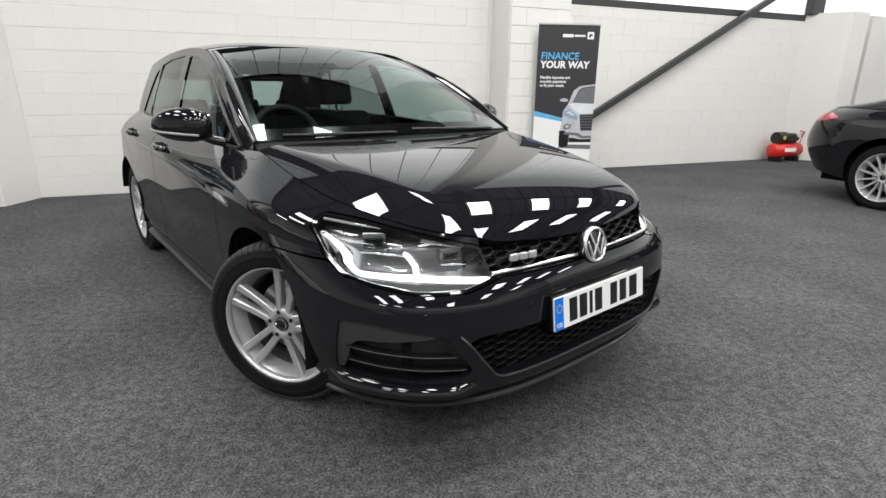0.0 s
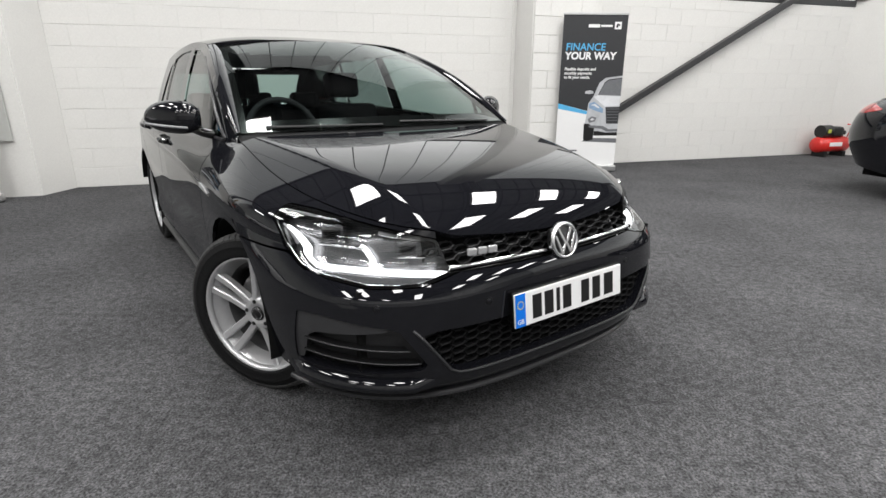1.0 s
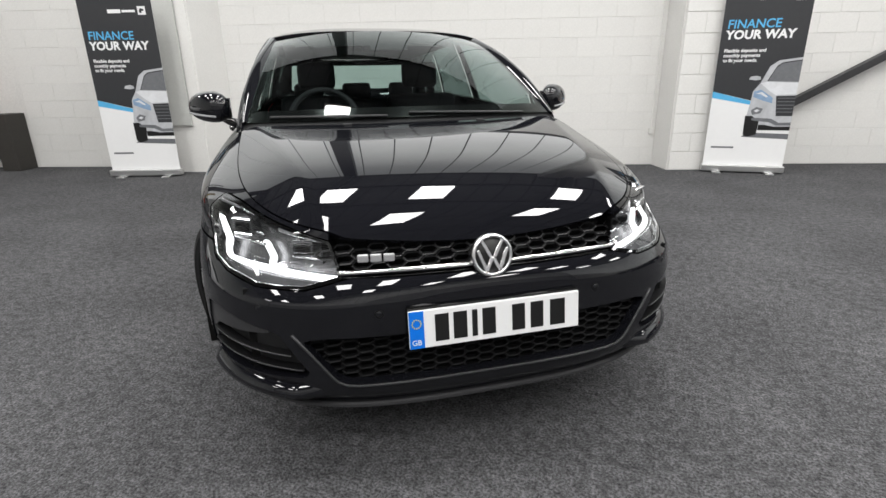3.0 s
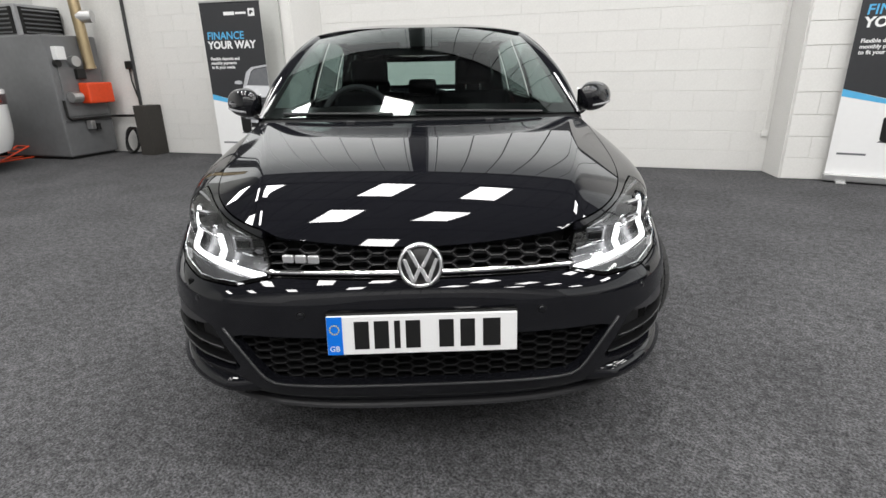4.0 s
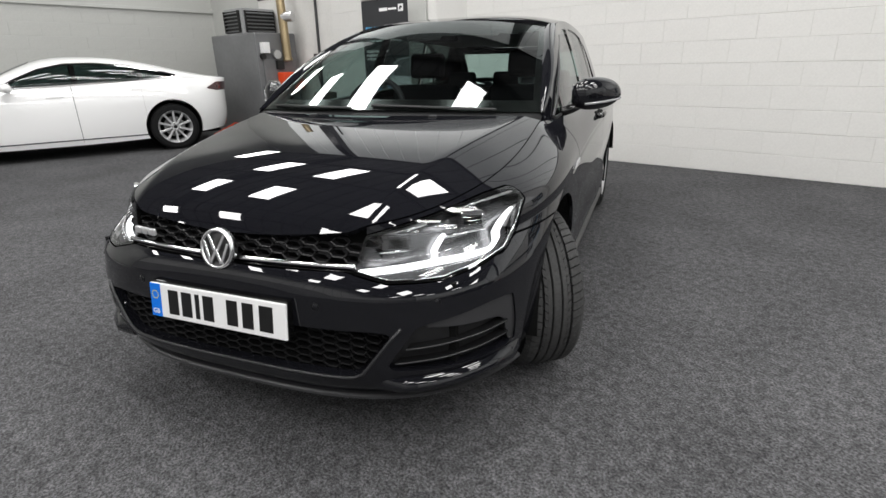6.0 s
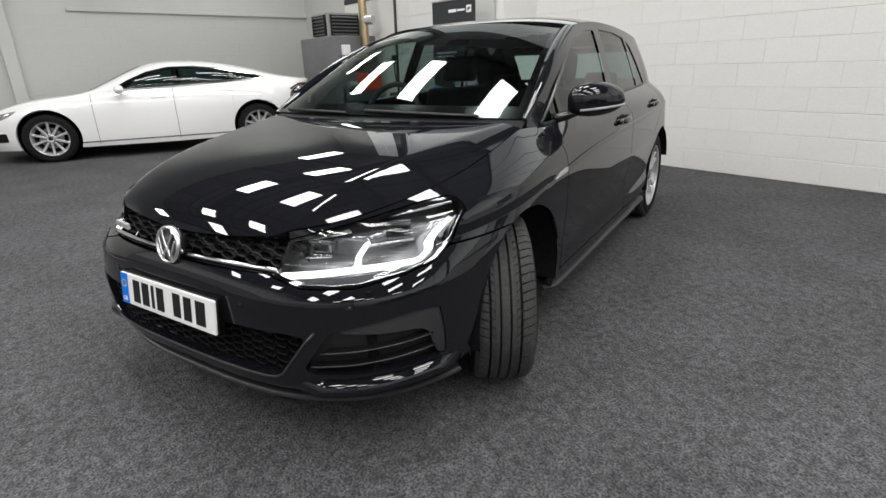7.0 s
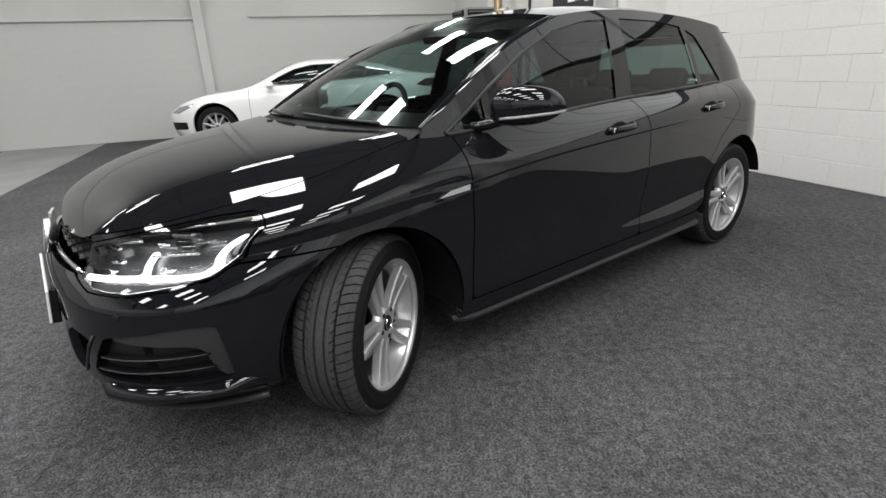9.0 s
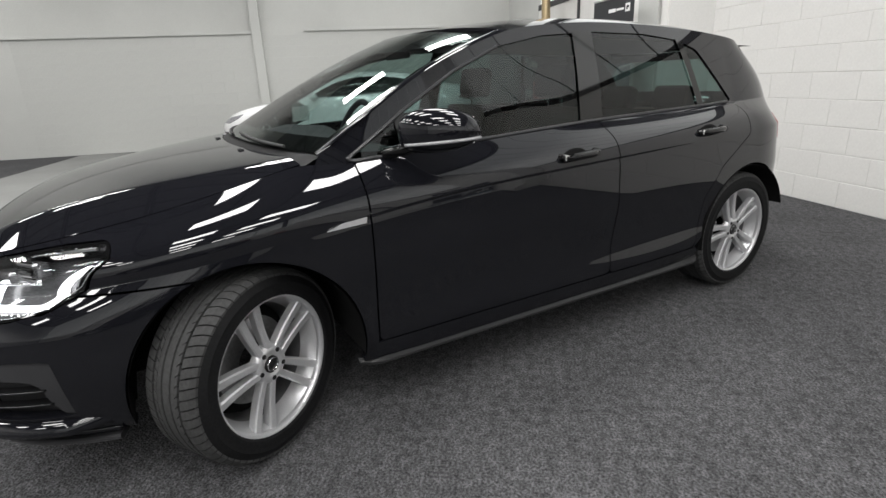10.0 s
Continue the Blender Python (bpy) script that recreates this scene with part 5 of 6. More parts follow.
part("dashboard", dash, CABIN_TRIM, hatch, smooth=True)
rim_pts = [(0.185 * math.cos(a), 0.185 * math.sin(a), 0) for a in np.linspace(0, 2 * math.pi, 33)]
sw = part("steering_wheel", tubed(rim_pts, 0.016, 8), CABIN_TRIM, hatch, smooth=True)
put_at(sw, pose(-0.36, 1.70, 0.93, 66))
hubm = boxed(-0.07, 0.07, -0.05, 0.05, -0.02, 0.03, bevel=0.015)
box(hubm, -0.18, 0.18, -0.012, 0.02, -0.006, 0.006)
part("steering_hub", hubm, CABIN_TRIM, sw)


def seat(x, y, w, back_z, head=True, name="front_seat"):
    bm = boxed(x - w / 2, x + w / 2, y - 0.30, y + 0.22, 0.36, 0.52, bevel=0.05, segs=3)
    ob = part(name, bm, CABIN, hatch)
    b = boxed(-w / 2, w / 2, -0.07, 0.07, 0, back_z, bevel=0.06, segs=3)
    part("backrest", b, CABIN, ob, at=pose(x, y + 0.24, 0.48, -16))
    return ob


def headrest(ob, x, y, z, w=0.25, h=0.17):
    part("headrest", boxed(-w / 2, w / 2, -0.045, 0.045, -h / 2, h / 2, bevel=0.04, segs=3), CABIN, ob, at=pose(x, y, z, -10))
    st = bmesh.new()
    for dx in (-0.05, 0.05):
        tube(st, (x + dx, y, z - 0.2), (x + dx, y, z), 0.006, segs=8)
    part("headrest_post", st, CHROME, ob)


for x in (-0.36, 0.36):
    s = seat(x, 2.12, 0.50, 0.58)
    headrest(s, x, 2.53, 1.17)
bench = part("rear_bench", boxed(-0.64, 0.64, 2.72, 3.2, 0.36, 0.52, bevel=0.05, segs=3), CABIN, hatch)
part("backrest", boxed(-0.64, 0.64, -0.06, 0.06, 0, 0.52, bevel=0.05, segs=3), CABIN, bench, at=pose(0, 3.2, 0.48, -20))
for x in (-0.40, 0.0, 0.40):
    headrest(bench, x, 3.40, 1.04, 0.24, 0.14)
part("load_cover", boxed(-0.58, 0.58, 3.42, 3.95, 0.93, 0.945), CABIN_TRIM, hatch)
rv = boxed(-0.12, 0.12, -0.012, 0.012, -0.035, 0.035, bevel=0.01)
rvm = part("interior_mirror", rv, CABIN_TRIM, hatch, at=pose(0, 1.83, 1.335, 10))
head_l = strip([(x, 1.88 + 0.12 * (x / 0.56) ** 2, 1.37) for x in np.linspace(-0.56, 0.56, 9)], [(x, 3.85, 1.31) for x in np.linspace(-0.56, 0.56, 9)], (0, 0.3, 0.6, 1))
part("headlining", head_l, material("grey_headlining", (0.10, 0.10, 0.10), 0.9, grain=0.1, scale=80), hatch)


# ---- wheels ----
def tyre_bm(R=0.324, rim=0.236, half=0.112, tread=False):
    """Carcass with sidewalls and grooves running round; the outer face looks along +x."""
    prof = [(-half + 0.012, rim - 0.008), (-half - 0.001, rim + 0.006), (-half - 0.003, rim + 0.016), (-half - 0.001, rim + 0.024), (-half - 0.004, R - 0.045), (-half + 0.010, R - 0.014)]
    lanes = [] if tread else [(-0.085, -0.058), (-0.048, -0.021), (-0.014, 0.014), (0.021, 0.048), (0.058, 0.085)]
    if tread:
        prof += [(-half + 0.024, R - 0.010)]
    for a, b in lanes:
        prof += [(a - 0.0015, R - 0.009), (a, R), (b, R), (b + 0.0015, R - 0.009)]
    if tread:
        prof += [(half - 0.024, R - 0.010)]
    prof += [(half - 0.010, R - 0.014), (half + 0.004, R - 0.045), (half + 0.001, rim + 0.024), (half + 0.003, rim + 0.016), (half + 0.001, rim + 0.006), (half - 0.012, rim - 0.008)]
    bm = lathe(prof, 96)
    for f in bm.faces:
        f.smooth = True
    for e in bm.edges:
        if len(e.link_faces) == 2 and e.calc_face_angle(0) > 0.5:
            e.smooth = False
    return bm


def tread_bm(R=0.324, blocks=66):
    """Ribs, and shoulder and rib blocks of the tread, cut by slanting slots."""
    bm = bmesh.new()
    for a, b in ((-0.037, -0.021), (-0.014, 0.014), (0.021, 0.037)):
        rings = []
        for k in range(96):
            t = 2 * math.pi * k / 96
            rings.append([bm.verts.new((x, r * math.cos(t), r * math.sin(t))) for x, r in ((a - 0.001, R - 0.011), (a + 0.0005, R - 0.0006), (a + 0.002, R), (b - 0.002, R), (b - 0.0005, R - 0.0006), (b + 0.001, R - 0.011))])
        for k in range(96):
            for j in range(5):
                bm.faces.new((rings[k][j], rings[k][j + 1], rings[(k + 1) % 96][j + 1], rings[(k + 1) % 96][j]))
    for x0, x1, slant, gap, steps in ((-0.106, -0.058, 0.35, 0.075, 3), (-0.049, -0.037, 0.9, 0.07, 1), (0.037, 0.049, -0.9, 0.07, 1), (0.058, 0.106, -0.35, 0.075, 3)):
        for k in range(blocks):
            t0, t1 = 2 * math.pi * (k + gap) / blocks, 2 * math.pi * (k + 1 - gap) / blocks
            top, low = [], []
            for i in range(steps + 1):
                x = x0 + (x1 - x0) * i / steps
                sh = slant * (x - (x0 + x1) / 2) / R
                r = R + 0.0006 - 0.016 * max(0.0, (abs(x) - 0.078) / 0.028) ** 2
                for t in (t0, t1):
                    top.append(bm.verts.new((x, r * math.cos(t + sh), r * math.sin(t + sh))))
                    low.append(bm.verts.new((x, (r - 0.012) * math.cos(t + sh), (r - 0.012) * math.sin(t + sh))))
            for i in range(steps):
                a, b, c, d = 2 * i, 2 * i + 2, 2 * i + 3, 2 * i + 1
                bm.faces.new((top[a], top[b], top[c], top[d]))
                bm.faces.new((top[a], low[a], low[b], top[b]))
                bm.faces.new((top[d], top[c], low[c], low[d]))
            bm.faces.new((top[0], top[1], low[1], low[0]))
            bm.faces.new((top[-2], low[-2], low[-1], top[-1]))
    bmesh.ops.recalc_face_normals(bm, faces=bm.faces)
    return bm


def spoke_bm(offset, spokes=5, r0=0.045, r1=0.222, w0=0.024, w1=0.030, spread0=0.018, spread1=0.036, face=0.052):
    """One arm of a split spoke, bowed inwards between hub and rim."""
    bm = bmesh.new()
    rows = []
    for t in np.linspace(0, 1, 9):
        r = r0 + (r1 - r0) * t
        c = offset * (spread0 + (spread1 - spread0) * t)
        w = (w0 + (w1 - w0) * t) / 2
        x = face - 0.004 * math.sin(math.pi * t) + 0.008 * t * t
        rows.append([bm.verts.new(q) for q in ((x - 0.03, c - w, r), (x - 0.004, c - w, r), (x, c - w * 0.7, r), (x, c + w * 0.7, r), (x - 0.004, c + w, r), (x - 0.03, c + w, r))])
    for a, b in zip(rows, rows[1:]):
        for k in range(6):
            bm.faces.new((a[k], a[(k + 1) % 6], b[(k + 1) % 6], b[k]))
    bmesh.ops.recalc_face_normals(bm, faces=bm.faces)
    return bm


def wheel_rim(parent, at, n=5, split=True, R=0.324, rim=0.236, mat=SILVER_ALLOY, half=0.112, width=1.0, name="wheel", tread=False):
    w = part(name, lathe([(half - 0.03, rim - 0.010), (half - 0.008, rim + 0.004), (half - 0.004, rim + 0.001), (half - 0.010, rim - 0.008), (half - 0.026, rim - 0.014)], 72, closed=True), mat, parent, smooth=True, at=at)
    part("barrel_front", lathe([(half - 0.024, rim - 0.012), (half - 0.045, rim - 0.022), (half - 0.085, rim - 0.036)], 72), mat, w, smooth=True, at=at)
    part("barrel", lathe([(half - 0.085, rim - 0.036), (-half + 0.05, rim - 0.045), (-half + 0.01, rim - 0.006), (-half, rim), (-half + 0.03, rim + 0.004)], 72), BARREL_SHADE, w, smooth=True, at=at)
    # added dark disc that darkens the gaps between spokes like shade
    part("brake_backplate", lathe([(-0.035, 0.03), (-0.03, rim - 0.05), (-0.045, rim - 0.045)], 40), DARK_VOID, w, smooth=True, at=at)
    part("tyre", tyre_bm(R, rim, half, tread), RUBBER, w, "black rubber tyre", at=at)
    face = half - 0.028
    for k in range(n):
        pairs = bmesh.new()
        for off in ((-1, 1) if split else (0,)):
            arm = spoke_bm(off, n, r1=rim - 0.008, face=face, w0=0.024 * width, w1=0.031 * width)
            bmesh.ops.transform(arm, verts=arm.verts, matrix=Matrix.Rotation(2 * math.pi * k / n, 4, "X"))
            me = bpy.data.meshes.new("arm")
            arm.to_mesh(me)
            pairs.from_mesh(me)
            arm.free()
            bpy.data.meshes.remove(me)
        part("spoke", pairs, mat, w, at=at)
    hub = lathe([(face - 0.03, 0.070), (face - 0.006, 0.066), (face + 0.001, 0.056), (face + 0.002, 0.034), (face - 0.004, 0.030), (face - 0.004, 0.0)], 36)
    part("hub", hub, mat, w, smooth=True, at=at)
    part("hub_cap", lathe([(face - 0.005, 0.029), (face + 0.003, 0.028), (face + 0.005, 0.0)], 28), INK_BLACK, w, "dark hub cap with a bright emblem", smooth=True, at=at)
    part("cap_emblem", lathe([(face + 0.0045, 0.024), (face + 0.0065, 0.023), (face + 0.0065, 0.021), (face + 0.0045, 0.020)], 28, closed=True), CHROME, w, at=at)
    for k in range(5):
        a = 2 * math.pi * (k + 0.5) / 5
        b = bmesh.new()
        tube(b, (face - 0.012, 0.05 * math.cos(a), 0.05 * math.sin(a)), (face + 0.004, 0.05 * math.cos(a), 0.05 * math.sin(a)), 0.0085, segs=6)
        part("wheel_bolt", b, INK_BLACK, w, at=at)
    part("brake_disc", lathe([(-0.02, 0.06), (-0.02, 0.15), (0.0, 0.15), (0.0, 0.06)], 48, closed=True), DISC_METAL, w, at=at)
    return w


for x, y, turn in ((TRACK, AXLE_F, STEER), (-TRACK, AXLE_F, 180 + STEER), (TRACK_R, AXLE_R, 0), (-TRACK_R, AXLE_R, 180)):
    at = pose(x, y, WHEEL_Z, 0, 0, turn) @ pose(0, 0, 0, 17 if x > 0 else -9)
    w = wheel_rim(hatch, at, tread=True)
    tagged(part("tread", tread_bm(), RUBBER_TREAD, w, at=at), label="worn grey tyre tread with cut blocks", kind="stuff")


# ---- other cars in the hall ----
def backdrop_car(label, at, paint, length, width, axles, lines, screen, side_glass, wheel_r, rim_r, spokes, split, nf=2.6, nr=2.8, swd=1.2):
    """A car from its height lines (z and half width along y), a roof line and glass outlines."""
    car = thing("car", label, "car", at=at)
    lv = []
    for k, (ws, zs) in enumerate(lines["levels"]):
        lv.append(Level(ws, zs, lines["yf"][k], lines["yr"][k], nf, nr, yc=1.0, ye=length - 1.0))
    shell = Loft(lv)
    roof = spline(lines["roof"])
    top = len(lv) - 1

    def crown(s, t):
        p = lv[top].at(np.abs(s))
        a = np.clip(t, 0, 1) * math.pi / 2
        h = np.maximum(roof(p[..., 1]) - p[..., 2], 0.004)
        return np.stack([np.where(s < 0, -1, 1) * p[..., 0] * np.cos(a) ** 0.62, p[..., 1], p[..., 2] + h * np.sin(a) ** 0.86], -1)

    def arches(p):
        return np.maximum(*[wheel_r + 0.06 - np.hypot(p[:, 1] - y, p[:, 2] - wheel_r - 0.01) for y in axles])

    def glass_cut(p):
        return np.maximum(inside(side_glass, p[:, 1], p[:, 2]), np.minimum(inside(screen, p[:, 1], p[:, 2]), 0.8 - np.abs(p[:, 0])))

    ss = np.concatenate([np.linspace(-3, -2, 24)[:-1], np.linspace(-2, -1, 50)[:-1], np.linspace(-1, 1, 61), np.linspace(1, 2, 50)[1:], np.linspace(2, 3, 24)[1:]])
    body = part("body", sheet(shell.at, ss, np.linspace(0, top, 26), [lambda p: -arches(p)], flange=0.03), paint, car)
    part("cabin_shell", sheet(crown, ss, np.linspace(0, 1, 30), [lambda p: -inside(side_glass, p[:, 1], p[:, 2])]), paint, car)
    for side in (1, -1):
        g = sheet(crown, np.linspace(1, 2.6, 120), np.linspace(0, 1, 44), [lambda p: inside(side_glass, p[:, 1], p[:, 2]) + 0.004], offset=-0.004)
        part("side_window", g if side == 1 else mirrored(g), GLASS_SIDE if lines.get("bright_trim") else GLASS_DARK, car)
        for y in lines["posts"]:
            b = sheet(crown, np.linspace(1, 2.6, 160), np.linspace(0, 1, 30), [lambda p: inside(side_glass, p[:, 1], p[:, 2]), lambda p: 0.03 - np.abs(p[:, 1] - y)], offset=0.002)
            part("window_post", b if side == 1 else mirrored(b), TRIM_GLOSS, car)
        hd = bmesh.new()
        m = bmesh.ops.create_uvsphere(hd, u_segments=20, v_segments=12, radius=1.0, matrix=Matrix.Translation((side * (width + 0.07), lines["mirror"][0], lines["mirror"][1])) @ Matrix.Diagonal((0.11, 0.07, 0.065, 1)))
        part("wing_mirror", hd, paint, car, smooth=True, at=at)
        for y, z in lines["handles"]:
            x = float(np.interp(y, [0, length], [width, width])) - 0.028
            part("door_handle", boxed(side * x - 0.012, side * x + 0.012, y - 0.1, y + 0.1, z - 0.012, z + 0.012, bevel=0.006), paint, car)
        for nm, poly, mat, ahead in (("headlight", lines["head"], LAMP_CLEAR, True), ("tail_light", lines["tail"], TAIL_DARK if lines.get("dull_tail") else TAIL_RED, False), ("bumper_intake", lines["intake"], INK_BLACK, True)):
            rng = np.linspace(0.2, 1.0, 50) if ahead else np.linspace(2.0, 2.95, 50)
            g = sheet(shell.at, rng, np.linspace(0, top, 50), [lambda p: inside(poly, p[:, 1], p[:, 2])], offset=0.004, flange=0.006)
            if len(g.faces):
                part(nm, g if side == 1 else mirrored(g), mat, car)
            else:
                g.free()
    for side in (1, -1):
        for y in lines.get("gaps", ()):
            g = sheet(shell.at, np.linspace(1.0, 2.0, 400), np.linspace(0.35, top, 40), [lambda p: 0.0035 - np.abs(p[:, 1] - y)], offset=0.001)
            part("door_gap", g if side == 1 else mirrored(g), INK_BLACK, car)
        if lines.get("bright_trim"):
            edge = sheet(crown, np.linspace(1, 2.6, 320), np.linspace(0, 1, 110), [lambda p: inside(side_glass, p[:, 1], p[:, 2]) + 0.012, lambda p: 0.004 - inside(side_glass, p[:, 1], p[:, 2])], offset=0.003)
            part("window_surround", edge if side == 1 else mirrored(edge), CHROME, car, "bright window surround")
            rocker = sheet(shell.at, np.linspace(1.05, 1.95, 60), np.linspace(0, 1.5, 60), [lambda p: 0.009 - np.abs(p[:, 2] - 0.262), lambda p: -arches(p)], offset=0.004)
            part("sill_strip", rocker if side == 1 else mirrored(rocker), CHROME, car)
            tri = boxed(side * (width - 0.03), side * (width + 0.002), 1.33, 1.42, 0.70, 0.735, bevel=0.008, segs=1)
            part("side_repeater", tri, INK_BLACK, car)
    # windscreen and rear screen over the crown
    scr = sheet(crown, ss, np.linspace(0.3, 1, 40), [lambda p: inside(screen, p[:, 1], p[:, 2])], offset=0.004)
    part("windscreen", scr, GLASS_DARK, car)
    low = bmesh.new()
    box(low, -width * 0.62, width * 0.62, 0.35, length - 0.35, 0.2, 0.6)
    part("underbody", low, DARK_VOID, car)
    for side in (1, -1):
        for y in axles:
            liner = bmesh.new()
            tube(liner, (side * width * 0.55, y, wheel_r), (side * (width - 0.06), y, wheel_r), wheel_r + 0.04, segs=32)
            bmesh.ops.delete(liner, geom=[f for f in liner.faces if len(f.verts) > 4 and side * f.calc_center_median().x > width * 0.7], context="FACES")
            part("arch_liner", liner, DARK_VOID, car)
            wat = at @ pose(side * (width - 0.135), y, wheel_r, 0, 0, 0 if side == 1 else 180)
            wheel_rim(car, wat, n=spokes, split=split, R=wheel_r, rim=rim_r, width=swd)
    return car


GLASS_DARK = material("dark_car_glass", (0.012, 0.016, 0.016), 0.02, grain=0.1, scale=3, ior=1.5)
LAMP_CLEAR = material("pale_lamp_cluster", (0.30, 0.30, 0.32), 0.1, 0.3, grain=0.4, scale=25, coat=1.0)


def lin(a, *more):
    return [tuple(p) for p in (a, *more)]


SALOON = dict(
    levels=[
        (lin((0, 0.90), (2.5, 0.92), (4.97, 0.90)), lin((0, 0.20), (1.5, 0.19), (3.5, 0.20), (4.97, 0.30))),
        (lin((0, 0.94), (2.5, 0.95), (4.97, 0.94)), lin((0, 0.33), (2.5, 0.33), (4.97, 0.42))),
        (lin((0, 0.96), (1, 0.97), (2.5, 0.962), (3.9, 0.98), (4.97, 0.95)), lin((0, 0.50), (1, 0.56), (2.5, 0.58), (4.97, 0.62))),
        (lin((0, 0.94), (1, 0.955), (2.5, 0.945), (3.9, 0.96), (4.97, 0.93)), lin((0, 0.60), (0.5, 0.70), (1, 0.78), (2.5, 0.84), (3.9, 0.90), (4.97, 0.90))),
        (lin((0, 0.84), (1, 0.86), (2.5, 0.875), (3.9, 0.83), (4.97, 0.78)), lin((0, 0.64), (0.5, 0.79), (1, 0.88), (1.5, 0.945), (2.5, 0.985), (3.6, 1.05), (4.3, 1.06), (4.97, 1.02))),
    ],
    yf=(0.02, -0.05, -0.07, -0.03, 0.05), yr=(4.78, 4.83, 4.85, 4.86, 4.90),
    roof=[(0.1, 0.66), (0.5, 0.83), (1.0, 0.93), (1.45, 0.985), (1.8, 1.145), (2.1, 1.29), (2.4, 1.38), (2.8, 1.405), (3.3, 1.375), (3.9, 1.255), (4.4, 1.13), (4.9, 1.06)],
    gaps=(1.55, 2.66, 3.52), bright_trim=True, posts=(2.72, 3.55), mirror=(1.95, 1.0), handles=((2.45, 0.86), (3.5, 0.92)),
    head=[(0.12, 0.60), (0.30, 0.70), (0.62, 0.76), (0.50, 0.68), (0.3, 0.60)],
    tail=[(4.42, 0.90), (4.62, 0.99), (4.92, 0.985), (4.92, 0.86), (4.6, 0.86)], dull_tail=True, intake=[(0.1, 0.32), (0.1, 0.45), (0.42, 0.45), (0.42, 0.33)])
backdrop_car("white electric saloon with silver wheels parked by the grey wall", pose(-8.7, 2.4, 0, 0, 0, -34), PAINT_WHITE, 4.97, 0.965, (0.93, 3.89), SALOON,
             [(1.42, 1.02), (1.5, 0.98), (2.25, 1.33), (2.2, 1.40), (1.9, 1.27)], [(1.84, 0.99), (2.06, 1.11), (2.33, 1.225), (2.64, 1.29), (3.0, 1.295), (3.4, 1.25), (3.8, 1.17), (4.02, 1.11), (3.95, 1.085), (3.3, 1.045), (2.5, 1.01)], 0.345, 0.245, 10, False, nf=2.7, swd=1.1)

COUPE = dict(
    levels=[
        (lin((0, 0.84), (2.3, 0.86), (4.64, 0.80)), lin((0, 0.22), (1.5, 0.21), (3.5, 0.24), (4.64, 0.36))),
        (lin((0, 0.88), (2.3, 0.89), (4.64, 0.88)), lin((0, 0.36), (2.3, 0.36), (4.64, 0.50))),
        (lin((0, 0.89), (2.3, 0.90), (3.7, 0.915), (4.64, 0.88)), lin((0, 0.52), (2.3, 0.58), (4.64, 0.68))),
        (lin((0, 0.87), (2.3, 0.89), (3.7, 0.90), (4.64, 0.84)), lin((0, 0.64), (1, 0.80), (2.3, 0.84), (3.7, 0.90), (4.64, 0.90))),
        (lin((0, 0.76), (1, 0.80), (2.3, 0.80), (3.7, 0.76), (4.64, 0.70)), lin((0, 0.68), (1, 0.90), (2.3, 0.98), (3.4, 1.02), (4.1, 1.03), (4.64, 1.0))),
    ],
    yf=(0.06, 0.02, 0.0, 0.05, 0.13), yr=(4.52, 4.60, 4.64, 4.56, 4.42),
    roof=[(0.1, 0.70), (0.5, 0.86), (1.0, 0.97), (1.35, 1.02), (1.7, 1.2), (2.05, 1.34), (2.5, 1.42), (3.0, 1.38), (3.5, 1.25), (4.0, 1.10), (4.4, 1.045), (4.64, 1.02)],
    posts=(2.5,), mirror=(1.7, 1.0), handles=((2.4, 0.86), (3.3, 0.9)),
    head=[(0.1, 0.62), (0.3, 0.72), (0.6, 0.78), (0.5, 0.7)],
    tail=[(4.02, 0.93), (4.20, 0.985), (4.6, 0.975), (4.6, 0.87), (4.25, 0.885)], intake=[(0.1, 0.32), (0.1, 0.45), (0.42, 0.45), (0.42, 0.33)])
put_coupe = ROOM @ pose(6.0, -1.44, 0)
backdrop_car("glossy black saloon car with bright multi-spoke wheels and red tail lamps", put_coupe, PAINT_BLACK, 4.64, 0.90, (0.95, 3.47), COUPE,
             [(1.42, 1.05), (1.5, 1.0), (2.2, 1.33), (2.1, 1.37), (1.9, 1.28)], [(1.65, 1.0), (2.0, 1.2), (2.4, 1.32), (2.8, 1.32), (3.3, 1.22), (3.75, 1.09), (3.6, 1.05), (2.5, 1.02)], 0.34, 0.252, 14, False, swd=0.7)


